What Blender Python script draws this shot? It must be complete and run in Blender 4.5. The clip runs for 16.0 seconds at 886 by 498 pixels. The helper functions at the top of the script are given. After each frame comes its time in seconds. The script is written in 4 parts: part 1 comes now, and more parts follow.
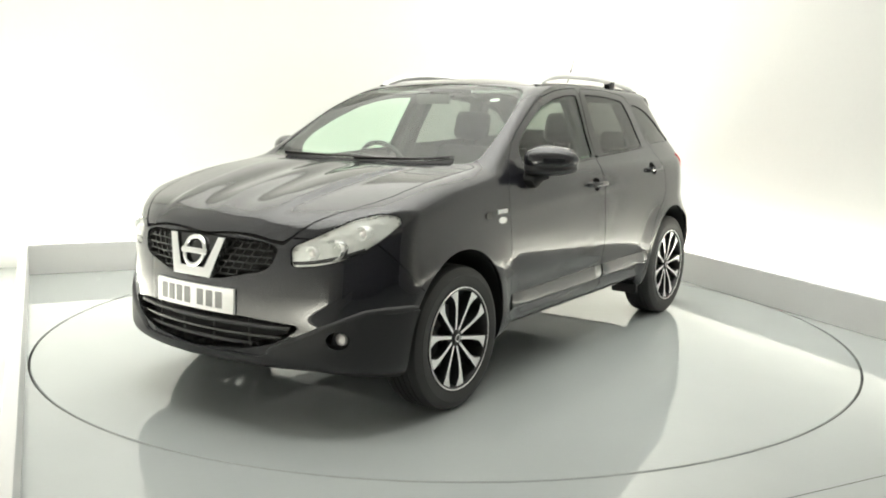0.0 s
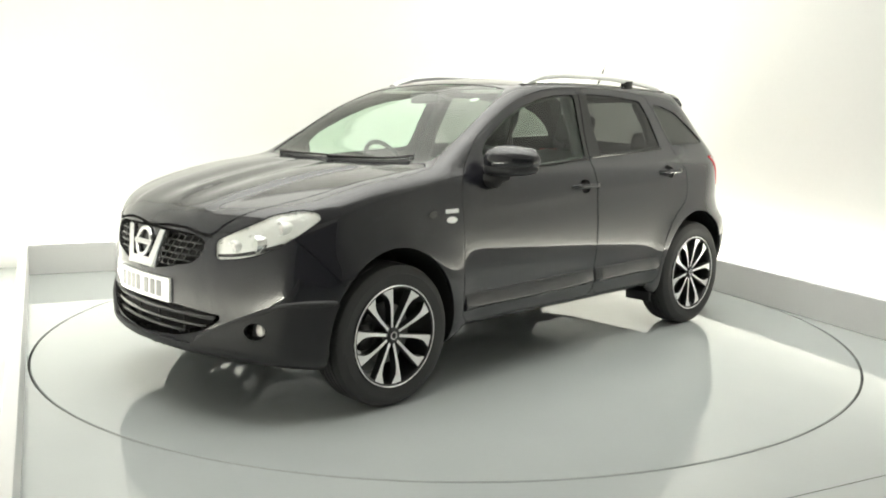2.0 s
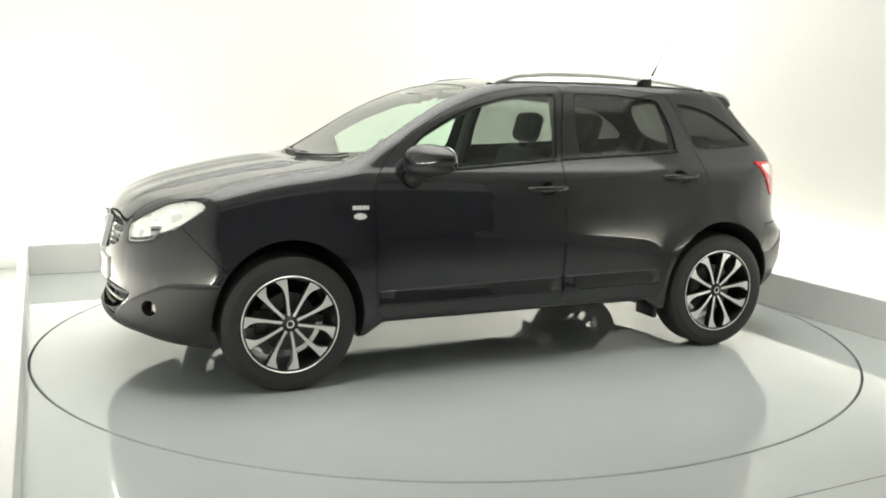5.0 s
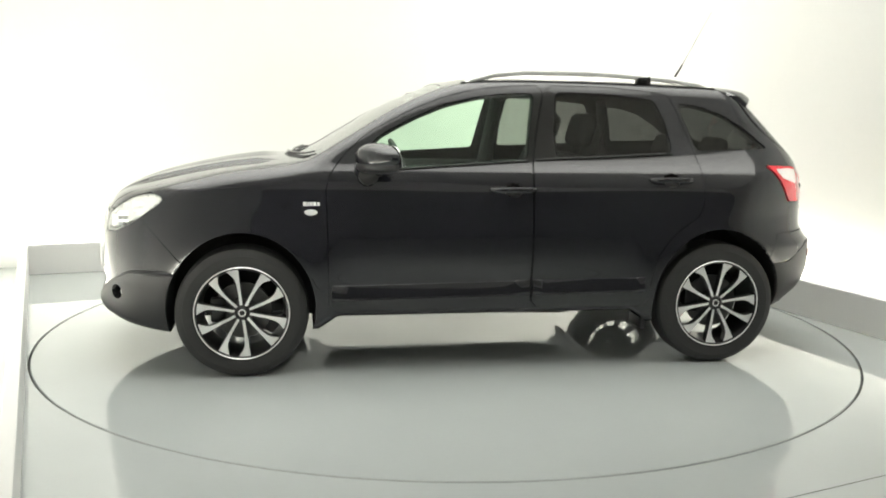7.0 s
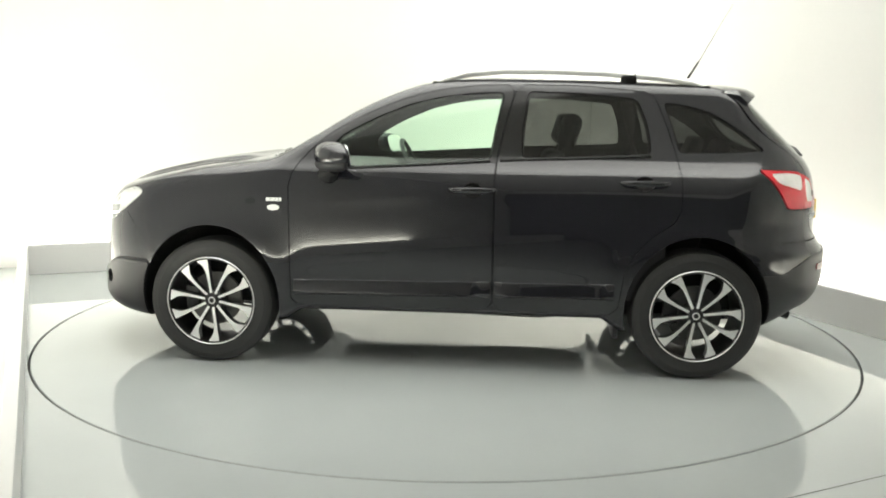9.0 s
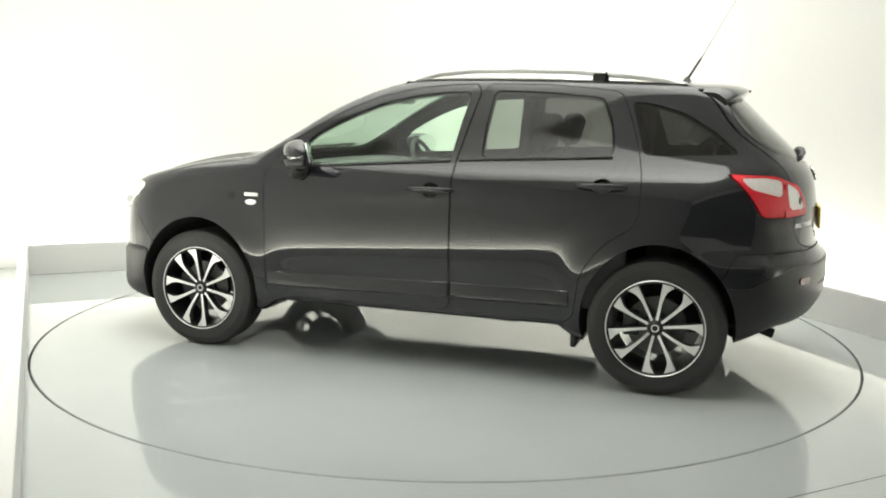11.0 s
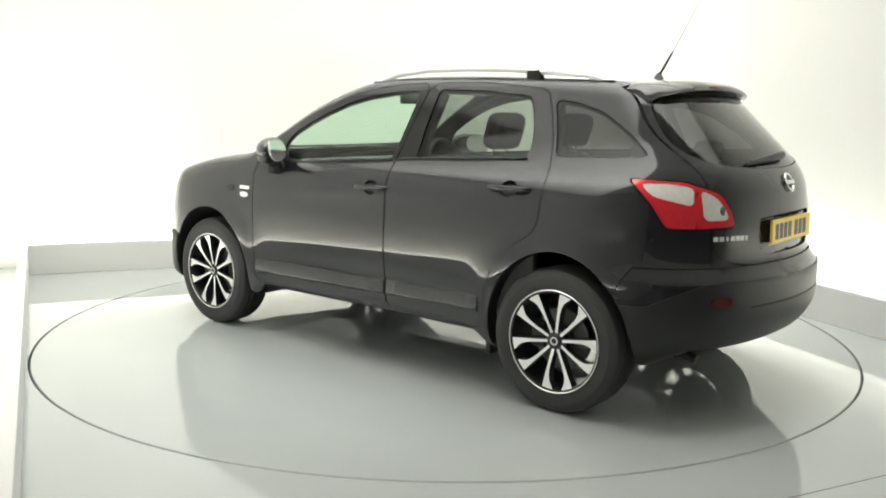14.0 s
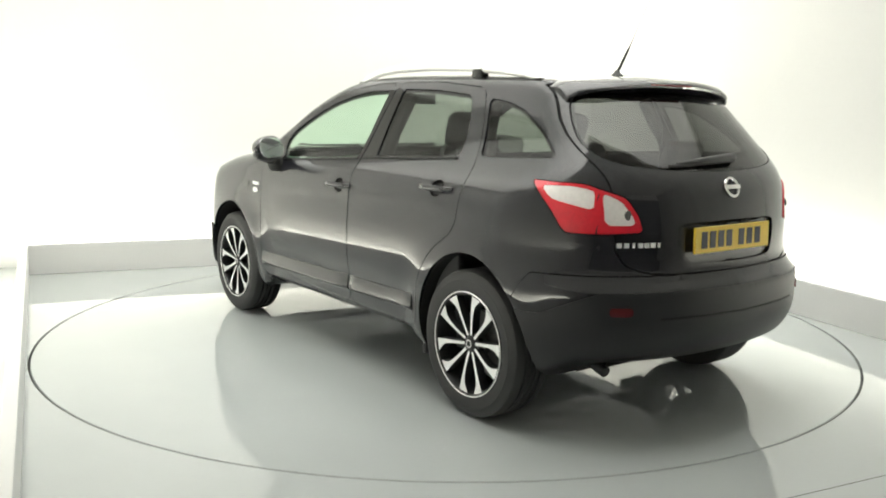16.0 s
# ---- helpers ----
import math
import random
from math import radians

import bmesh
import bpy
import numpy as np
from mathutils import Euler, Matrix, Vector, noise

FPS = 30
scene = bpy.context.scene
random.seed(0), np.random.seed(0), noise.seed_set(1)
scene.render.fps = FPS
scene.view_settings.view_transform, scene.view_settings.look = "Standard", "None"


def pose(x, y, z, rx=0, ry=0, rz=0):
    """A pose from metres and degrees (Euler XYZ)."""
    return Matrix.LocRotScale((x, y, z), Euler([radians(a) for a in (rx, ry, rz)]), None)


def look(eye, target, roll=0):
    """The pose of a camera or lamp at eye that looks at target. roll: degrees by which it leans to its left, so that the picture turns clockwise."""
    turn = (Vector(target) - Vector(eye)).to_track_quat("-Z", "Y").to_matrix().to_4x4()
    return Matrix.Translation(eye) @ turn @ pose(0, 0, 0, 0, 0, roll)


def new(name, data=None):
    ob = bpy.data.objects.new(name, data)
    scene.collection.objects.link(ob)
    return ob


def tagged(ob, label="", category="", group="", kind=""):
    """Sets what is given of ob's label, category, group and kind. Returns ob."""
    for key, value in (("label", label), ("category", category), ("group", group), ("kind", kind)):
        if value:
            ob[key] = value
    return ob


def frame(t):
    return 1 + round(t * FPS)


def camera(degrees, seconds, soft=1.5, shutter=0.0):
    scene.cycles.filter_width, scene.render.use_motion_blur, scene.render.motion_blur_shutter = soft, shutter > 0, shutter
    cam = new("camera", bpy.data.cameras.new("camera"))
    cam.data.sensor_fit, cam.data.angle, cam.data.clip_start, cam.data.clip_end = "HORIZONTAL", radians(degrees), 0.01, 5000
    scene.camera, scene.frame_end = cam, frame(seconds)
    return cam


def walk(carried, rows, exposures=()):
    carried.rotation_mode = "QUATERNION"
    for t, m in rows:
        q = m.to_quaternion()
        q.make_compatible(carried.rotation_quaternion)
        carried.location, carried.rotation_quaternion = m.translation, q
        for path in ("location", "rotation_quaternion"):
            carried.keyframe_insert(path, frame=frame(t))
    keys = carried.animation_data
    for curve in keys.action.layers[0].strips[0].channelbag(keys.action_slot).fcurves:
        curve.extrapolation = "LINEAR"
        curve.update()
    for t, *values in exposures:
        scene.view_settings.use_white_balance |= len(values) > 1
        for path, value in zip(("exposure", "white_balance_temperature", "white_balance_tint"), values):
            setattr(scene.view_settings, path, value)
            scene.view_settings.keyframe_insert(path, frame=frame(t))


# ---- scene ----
cam = camera(53.37, 16.0, soft=1.9)
EYE = (0.0, -5.586, 1.403)
AIM = (-0.0420, -0.6471, 0.6255)
walk(cam, [(0.0, look(EYE, AIM, 0.88)), (16.0, look(EYE, AIM, 0.88))], exposures=[(0.0, 0.0), (16.0, 0.0)])

# ---- light: washers behind the kerb, unseen fill box and corner light on the ceiling ----
world = bpy.data.worlds.new("world")
scene.world = world
world.use_nodes = True
world.node_tree.nodes["Background"].inputs[0].default_value = (1, 1, 0.95, 1)
world.node_tree.nodes["Background"].inputs[1].default_value = 0.02
ROOM = 22.4                      # turn of the room against the camera's axes
ROOM_M = Matrix.Rotation(radians(ROOM), 4, "Z")
LEFT, RIGHT, BACK, NEAR = -2.63, 2.52, 2.78, -6.6   # faces of the kerb in the room's own axes
KERB, GAP, HIGH = 0.25, 0.42, 3.3
TINT, PALE = (1.0, 0.985, 0.865), (1.0, 1.0, 0.945)


def area_lamp(name, m, sx, sy, watts, colour=TINT, spread=180):
    d = bpy.data.lights.new(name, "AREA")
    d.shape, d.size, d.size_y, d.energy, d.color = "RECTANGLE", sx, sy, watts, colour
    d.spread = radians(spread)
    ob = new(name, d)
    ob.matrix_world = ROOM_M @ m
    return ob


WASH = 14.5
area_lamp("wash_back", pose((LEFT + RIGHT) / 2, BACK + 0.35, 0.06, 180), 5.0, 0.10, WASH * 5.0)
SIDE_MID, SIDE_LONG = -0.95, 7.3     # the side washers run on towards the camera
area_lamp("wash_left", pose(LEFT - 0.35, SIDE_MID, 0.06, 180), 0.10, SIDE_LONG, WASH * SIDE_LONG)
area_lamp("wash_right", pose(RIGHT + 0.35, SIDE_MID, 0.06, 180), 0.10, SIDE_LONG, WASH * SIDE_LONG)
# unseen fill box over the car, sized by floor brightness and paint reflections
BOX_MID, BOX_LONG = 0.30, 5.2
area_lamp("ceiling_fill_box", pose(-0.05, BOX_MID, HIGH - 0.09), 5.5, BOX_LONG, 92, PALE, 95)
area_lamp("corner_light", pose(2.55, 2.97, HIGH - 0.09), 0.2, 0.2, 26)


# ---- materials ----
def material(name, colour, rough=0.5, metal=0.0, coat=0.0, grain=0.0, scale=60.0, bump_by=0.0, spec=0.5, blotch=0.0, coat_rough=0.03):
    m = bpy.data.materials.new(name)
    m.use_nodes = True
    nt = m.node_tree
    b = nt.nodes["Principled BSDF"]
    b.inputs["Base Color"].default_value = (*colour, 1)
    b.inputs["Roughness"].default_value = rough
    b.inputs["Metallic"].default_value = metal
    b.inputs["Coat Weight"].default_value = coat
    b.inputs["Coat Roughness"].default_value = coat_rough
    b.inputs["Specular IOR Level"].default_value = spec
    if grain or bump_by or blotch:
        co = nt.nodes.new("ShaderNodeTexCoord")
        n1 = nt.nodes.new("ShaderNodeTexNoise")
        n1.inputs["Scale"].default_value = scale
        n1.inputs["Detail"].default_value = 5
        nt.links.new(co.outputs["Object"], n1.inputs["Vector"])
        n2 = nt.nodes.new("ShaderNodeTexNoise")
        n2.inputs["Scale"].default_value = scale / 30
        n2.inputs["Detail"].default_value = 3
        nt.links.new(co.outputs["Object"], n2.inputs["Vector"])
        add = nt.nodes.new("ShaderNodeMath")
        add.operation = "MULTIPLY_ADD"
        nt.links.new(n1.outputs["Fac"], add.inputs[0])
        add.inputs[1].default_value = grain
        mul = nt.nodes.new("ShaderNodeMath")
        mul.operation = "MULTIPLY_ADD"
        nt.links.new(n2.outputs["Fac"], mul.inputs[0])
        mul.inputs[1].default_value = blotch
        mul.inputs[2].default_value = 1 - grain / 2 - blotch / 2
        nt.links.new(mul.outputs[0], add.inputs[2])
        hsv = nt.nodes.new("ShaderNodeHueSaturation")
        hsv.inputs["Color"].default_value = (*colour, 1)
        nt.links.new(add.outputs[0], hsv.inputs["Value"])
        nt.links.new(hsv.outputs[0], b.inputs["Base Color"])
        if blotch:
            rr = nt.nodes.new("ShaderNodeMath")
            rr.operation = "MULTIPLY_ADD"
            nt.links.new(n2.outputs["Fac"], rr.inputs[0])
            rr.inputs[1].default_value = blotch * rough
            rr.inputs[2].default_value = rough * (1 - blotch / 2)
            nt.links.new(rr.outputs[0], b.inputs["Roughness"])
        if bump_by:
            bp = nt.nodes.new("ShaderNodeBump")
            bp.inputs["Strength"].default_value = 0.5
            bp.inputs["Distance"].default_value = bump_by
            nt.links.new(n1.outputs["Fac"], bp.inputs["Height"])
            nt.links.new(bp.outputs[0], b.inputs["Normal"])
    return m


def glass(name, tint, gloss=1.0):
    """A thin pane: tinted see-through with a mirror gloss on it."""
    m = bpy.data.materials.new(name)
    m.use_nodes = True
    nt = m.node_tree
    nt.nodes.remove(nt.nodes["Principled BSDF"])
    tr = nt.nodes.new("ShaderNodeBsdfTransparent")
    tr.inputs[0].default_value = (*tint, 1)
    gl = nt.nodes.new("ShaderNodeBsdfGlossy")
    gl.inputs["Roughness"].default_value = 0.015
    gl.inputs["Color"].default_value = (gloss, gloss, gloss, 1)
    lw = nt.nodes.new("ShaderNodeLayerWeight")
    lw.inputs[0].default_value = 0.5
    pw = nt.nodes.new("ShaderNodeMath")
    pw.operation = "POWER"
    pw.inputs[1].default_value = 5
    nt.links.new(lw.outputs["Facing"], pw.inputs[0])
    fr = nt.nodes.new("ShaderNodeMath")
    fr.operation = "MULTIPLY_ADD"
    fr.inputs[1].default_value = 0.955
    fr.inputs[2].default_value = 0.045
    nt.links.new(pw.outputs[0], fr.inputs[0])
    mx = nt.nodes.new("ShaderNodeMixShader")
    nt.links.new(fr.outputs[0], mx.inputs[0])
    nt.links.new(tr.outputs[0], mx.inputs[1])
    nt.links.new(gl.outputs[0], mx.inputs[2])
    nt.links.new(mx.outputs[0], nt.nodes["Material Output"].inputs[0])
    return m


def glow(name, colour, strength):
    m = bpy.data.materials.new(name)
    m.use_nodes = True
    b = m.node_tree.nodes["Principled BSDF"]
    b.inputs["Base Color"].default_value = (0.8, 0.8, 0.8, 1)
    b.inputs["Emission Color"].default_value = (*colour, 1)
    b.inputs["Emission Strength"].default_value = strength
    return m


PAINT = material("black_metallic_paint", (0.0100, 0.0102, 0.0140), 0.40, 0.0, 1.0, 0.25, 900, 0, 0.1)
PAINT.node_tree.nodes["Principled BSDF"].inputs["Coat IOR"].default_value = 1.62
DARK = material("black_underlayer", (0.006, 0.006, 0.006), 0.7)
PLASTIC = material("charcoal_plastic", (0.0140, 0.0140, 0.0160), 0.46, 0, 0, 0.2, 500, 0.0004)
GLOSSBLACK = material("gloss_black_plastic", (0.008, 0.008, 0.008), 0.12)
RUBBER = material("tyre_rubber", (0.030, 0.030, 0.030), 0.62, 0, 0, 0.25, 160, 0.0004, blotch=0.3)
ALLOY = material("machined_alloy", (0.88, 0.88, 0.87), 0.28, 0.45, 0, 0.06, 300)
ALLOYDARK = material("black_alloy_pocket", (0.02, 0.02, 0.021), 0.35, 0.3, 0.3)
STEEL = material("brake_steel", (0.11, 0.108, 0.105), 0.45, 1.0, 0, 0.2, 120)
CHROME = material("chrome", (0.86, 0.86, 0.86), 0.07, 1.0)
SATIN = material("satin_aluminium", (0.86, 0.86, 0.85), 0.30, 0.2, 0, 0.05, 200)
CLOTH = material("charcoal_seat_cloth", (0.042, 0.042, 0.044), 0.85, 0, 0, 0.4, 700, 0.0008)
CABIN = material("dark_grey_cabin_trim", (0.055, 0.055, 0.056), 0.6, 0, 0, 0.2, 400, 0.0005)
LINING = material("pale_grey_headlining", (0.42, 0.42, 0.40), 0.85, 0, 0, 0.1, 300)
WHITEPLATE = material("white_number_plate", (0.75, 0.75, 0.74), 0.35)
YELLOWPLATE = material("yellow_number_plate", (0.86, 0.60, 0.065), 0.35)
INK = material("black_plate_ink", (0.02, 0.02, 0.02), 0.4)
# front plate ink: black lightened to grey for the glare lying on it
GLAREINK = material("glare_greyed_plate_ink", (0.15, 0.15, 0.15), 0.4)
REDLENS = material("red_lamp_lens", (0.70, 0.020, 0.036), 0.12, 0, 1.0, 0.3, 60, 0.001, blotch=0.3)
CLEARLENS = material("pale_lamp_lens", (0.90, 0.86, 0.85), 0.1, 0.1, 1.0, 0.25, 60, 0.002, blotch=0.3)
REFLECTOR = material("silvered_lamp_bowl", (0.97, 0.97, 0.96), 0.16, 0.30, 0.6, 0.06, 45, 0.012)
AMBER = material("dull_red_reflector", (0.10, 0.006, 0.009), 0.25)
GREENGLASS = glass("green_tinted_glass", (0.77, 0.90, 0.80))
PRIVACY = glass("privacy_glass", (0.27, 0.28, 0.27))
DEEPGLASS = glass("deep_privacy_glass", (0.16, 0.165, 0.16))
LAMPGLASS = glass("clear_lamp_glass", (0.93, 0.94, 0.93))
MIRROR = material("mirror_glass", (0.85, 0.87, 0.86), 0.02, 1.0)
FLOORGREY = material("pale_grey_gloss_floor_paint", (0.425, 0.450, 0.445), 0.032, 0, 0.0, 0.03, 40, 0, 1.0, blotch=0.10)
TABLEGREY = material("pale_grey_turntable_paint", (0.415, 0.440, 0.435), 0.032, 0, 0.0, 0.03, 40, 0, 1.0, blotch=0.10)
WALLWHITE = material("white_wall_paint", (0.76, 0.76, 0.737), 0.7, 0, 0, 0.03, 30, 0.0006, blotch=0.03)
KERBWHITE = material("white_kerb_paint", (0.70, 0.70, 0.69), 0.45, 0, 0, 0.05, 60, 0.0004, blotch=0.06)
GROOVE = material("dark_floor_joint", (0.03, 0.032, 0.03), 0.7)
DARKEND = material("dark_opening_stand_in", (0.13, 0.13, 0.135), 0.5, 0.2, 0, 0.1, 60)
CEILINGWHITE = material("white_ceiling_paint", (0.50, 0.50, 0.485), 0.8, 0, 0, 0.03, 30)
PANELGLOW = glow("lit_ceiling_panel", (1, 1, 0.95), 0.6)


# ---- the car's skin: a smooth solid, met by rays from a spine ----
def curve(xs, ys):
    """A smooth curve through given stations."""
    xs, ys = np.array(xs, float), np.array(ys, float)
    d = np.diff(ys) / np.diff(xs)
    m = np.concatenate([[d[0]], (d[:-1] + d[1:]) / 2, [d[-1]]])
    for i in range(1, len(m) - 1):
        if d[i - 1] * d[i] <= 0:
            m[i] = 0
        else:
            lim = 3 * min(abs(d[i - 1]), abs(d[i]))
            m[i] = max(-lim, min(lim, m[i]))

    def f(x):
        x = np.clip(x, xs[0], xs[-1])
        i = np.clip(np.searchsorted(xs, x) - 1, 0, len(xs) - 2)
        w = xs[i + 1] - xs[i]
        t = (x - xs[i]) / w
        return ((1 + 2 * t) * (1 - t) ** 2 * ys[i] + t * (1 - t) ** 2 * w * m[i]
                + t * t * (3 - 2 * t) * ys[i + 1] + t * t * (t - 1) * w * m[i + 1])
    return f


def smax(a, b, k):
    h = np.maximum(k - np.abs(a - b), 0) / k
    return np.maximum(a, b) + h * h * k / 4


def bump(u):
    return np.exp(-u * u)


TOP = curve([-2.3, -1.9, -1.62, -1.35, -1.0, -0.5, -0.1, 0.08, 0.22, 0.50, 0.77, 0.96, 1.06, 1.185, 1.46, 1.80, 1.95, 2.05, 2.11, 2.2],
            [1.44, 1.505, 1.556, 1.583, 1.600, 1.610, 1.604, 1.587, 1.556, 1.433, 1.268, 1.160, 1.136, 1.121, 1.086, 1.014, 0.968, 0.915, 0.85, 0.70])
CROWN = curve([-2.2, -1.5, 0.1, 0.5, 0.95, 1.15, 1.6, 2.1], [0.10, 0.10, 0.08, 0.045, 0.03, 0.03, 0.06, 0.12])
WIDE = curve([0.15, 0.25, 0.32, 0.42, 0.55, 0.70, 0.80, 0.90, 1.00, 1.05, 1.08, 1.105, 1.14, 1.25, 1.40, 1.52, 1.65],
             [0.78, 0.825, 0.850, 0.868, 0.881, 0.886, 0.884, 0.876, 0.863, 0.853, 0.842, 0.826, 0.808, 0.765, 0.703, 0.650, 0.59])
TAPER_HIGH = curve([-2.2, -1.9, -1.5, -1.0, -0.3, 0.6, 1.1, 2.2], [0.19, 0.140, 0.085, 0.055, 0.030, 0.0, 0.0, 0.0])
TAPER_LOW = curve([-2.2, -1.9, -1.5, -1.0, 0.0, 1.0, 1.5, 1.8, 2.2], [0.07, 0.035, 0.004, 0.0, 0.0, 0.0, 0.004, 0.022, 0.06])
NOSE = curve([0.15, 0.24, 0.32, 0.42, 0.50, 0.62, 0.75, 0.85, 0.95, 1.1], [2.06, 2.125, 2.15, 2.15, 2.145, 2.14, 2.125, 2.10, 2.06, 1.95])
TAIL = curve([0.15, 0.25, 0.32, 0.42, 0.55, 0.66, 0.715, 0.76, 0.9, 1.0, 1.08, 1.15, 1.22, 1.4, 1.5, 1.6],
             [-1.78, -1.90, -2.01, -2.105, -2.142, -2.140, -2.105, -2.082, -2.078, -2.066, -2.048, -2.01, -1.945, -1.76, -1.66, -1.56])
HUB_X, HUB_Z, TRACK = 1.315, 0.345, 0.775


def skin(P):
    """Below zero inside the car's outer skin, in metres."""
    x, y, z = P[..., 0], np.abs(P[..., 1]), P[..., 2]
    slope = (TOP(x + 0.01) - TOP(x - 0.01)) / 0.02
    hood = np.clip((x - 1.12) / 0.12, 0, 1) * np.clip((2.06 - x) / 0.25, 0, 1)
    ridge = 0.019 * (0.5 + 0.5 * np.tanh((0.475 - 0.14 * (x - 1.1) - y) / 0.017)) - 0.014 * bump((y - 0.13) / 0.10)
    top = (z - TOP(x) + CROWN(x) * y * y - hood * ridge) / np.sqrt(1 + slope * slope)
    high = np.clip((z - 0.95) / 0.35, 0, 1)
    high = high * high * (3 - 2 * high)
    w = WIDE(z) - TAPER_HIGH(x) * high - TAPER_LOW(x) * (1 - high)
    for hx in (HUB_X, -HUB_X):
        r = np.hypot(x - hx, z - HUB_Z)
        w = w + 0.020 * bump((r - 0.40) / 0.11) * np.clip((1.0 - z) / 0.3, 0, 1)
    # hollow above the sill and a soft shoulder line
    w = w - 0.010 * bump((z - 0.50) / 0.07) * bump((x - 0.1) / 0.75)
    w = w + 0.0035 * np.tanh((z - (0.925 - 0.045 * x)) / 0.025) * bump((x + 0.15) / 1.1) * np.clip((1.1 - z) / 0.15, 0, 1)
    side = y - w
    front = x - (NOSE(z) - 0.31 * y ** 2 - 0.38 * y ** 6)
    ts = (TAIL(z + 0.01) - TAIL(z - 0.01)) / 0.02
    rear = (TAIL(z) + 0.29 * y ** 2 + (0.50 + 0.28 * np.clip((z - 0.68) / 0.15, 0, 1)) * y ** 6 - x) / np.sqrt(1 + ts * ts)
    low = 0.232 + 0.070 * np.clip((x - 1.60) / 0.40, 0, 1) + 0.12 * np.clip((-x - 1.62) / 0.25, 0, 1) + 0.07 * np.clip((0.92 - np.abs(x)) / 0.1, 0, 1) - z
    k = 0.055 + 0.045 * np.clip((x - 0.9) / 0.3, 0, 1)
    f = smax(top, side, k)
    f = smax(f, front, 0.07)
    f = smax(f, rear, 0.085)
    return smax(f, low, 0.05)



def skin_sheet():
    """The skin as a dense sheet of triangles: points, normals, faces."""
    n_phi, n_len, n_cap = 352, 176, 52
    phi = np.linspace(0, 2 * math.pi, n_phi, endpoint=False)
    a, b = np.array([1.35, 0, 0.62]), np.array([-1.42, 0, 0.78])
    org, way = [], []
    ring = np.stack([0 * phi, np.sin(phi), np.cos(phi)], 1)
    for al in np.linspace(math.pi / 2, 0, n_cap, endpoint=False)[1:]:
        org.append(np.tile(a, (n_phi, 1)))
        way.append(ring * math.cos(al) + np.array([math.sin(al), 0, 0]))
    for s in np.linspace(0, 1, n_len):
        org.append(np.tile(a + (b - a) * s, (n_phi, 1)))
        way.append(ring)
    for al in np.linspace(0, math.pi / 2, n_cap, endpoint=False)[1:]:
        org.append(np.tile(b, (n_phi, 1)))
        way.append(ring * math.cos(al) - np.array([math.sin(al), 0, 0]))
    rows = len(org)
    org = np.concatenate(org + [a[None], b[None]])
    way = np.concatenate(way + [np.array([[1.0, 0, 0]]), np.array([[-1.0, 0, 0]])])
    lo, hi = np.zeros(len(org)), np.full(len(org), 1.6)
    for _ in range(26):
        mid = (lo + hi) / 2
        inside = skin(org + mid[:, None] * way) < 0
        lo, hi = np.where(inside, mid, lo), np.where(inside, hi, mid)
    V = org + lo[:, None] * way
    e = 0.004
    N = np.stack([skin(V + d) - skin(V - d) for d in np.eye(3) * e], 1)
    N /= np.linalg.norm(N, axis=1)[:, None]
    i = np.arange(rows - 1)[:, None] * n_phi
    j = np.arange(n_phi)[None, :]
    k = (j + 1) % n_phi
    p, q, r, t = (i + j).ravel(), (i + k).ravel(), (i + n_phi + k).ravel(), (i + n_phi + j).ravel()
    F = [np.stack([p, r, q], 1), np.stack([p, t, r], 1)]
    j, k = np.arange(n_phi), (np.arange(n_phi) + 1) % n_phi
    tip, end, last = rows * n_phi, rows * n_phi + 1, (rows - 1) * n_phi
    F += [np.stack([j, k, 0 * j + tip], 1), np.stack([last + k, last + j, 0 * j + end], 1)]
    F = np.concatenate(F)
    c = np.cross(V[F[:, 1]] - V[F[:, 0]], V[F[:, 2]] - V[F[:, 0]])
    flip = (c * N[F[:, 0]]).sum(1) < 0
    F[flip] = F[flip][:, ::-1]
    return V, N, F


def used(V, N, F):
    ids, F = np.unique(F.ravel(), return_inverse=True)
    return V[ids], N[ids], F.reshape(-1, 3)


def cut(sheet, field):
    """Splits a sheet where the field is zero: the part below zero, the part above."""
    V, N, F = sheet
    if len(F) == 0:
        return sheet, sheet
    g = field(V)
    g = np.where(np.abs(g) < 1e-6, 1e-6, g)
    neg = g[F] < 0
    count = neg.sum(1)
    lows, highs = [F[count == 3]], [F[count == 0]]
    for want in (1, 2):
        T = F[count == want]
        if len(T) == 0:
            continue
        odd = neg[count == want] if want == 1 else ~neg[count == want]
        at = odd.argmax(1)
        rows = np.arange(len(T))
        a, b, c = T[rows, at], T[rows, (at + 1) % 3], T[rows, (at + 2) % 3]
        pairs = np.sort(np.concatenate([np.stack([a, b], 1), np.stack([a, c], 1)]), 1)
        keys, back = np.unique(pairs, axis=0, return_inverse=True)
        back = back.ravel()
        w = (g[keys[:, 0]] / (g[keys[:, 0]] - g[keys[:, 1]]))[:, None]
        base = len(V)
        V = np.concatenate([V, V[keys[:, 0]] * (1 - w) + V[keys[:, 1]] * w])
        m = N[keys[:, 0]] * (1 - w) + N[keys[:, 1]] * w
        N = np.concatenate([N, m / np.linalg.norm(m, axis=1)[:, None]])
        g = np.concatenate([g, np.zeros(len(keys))])
        ab, ac = base + back[:len(T)], base + back[len(T):]
        one = np.stack([a, ab, ac], 1)
        two = np.concatenate([np.stack([ab, b, c], 1), np.stack([ab, c, ac], 1)])
        (lows if want == 1 else highs).append(one)
        (highs if want == 1 else lows).append(two)
    return used(V, N, np.concatenate(lows)), used(V, N, np.concatenate(highs))


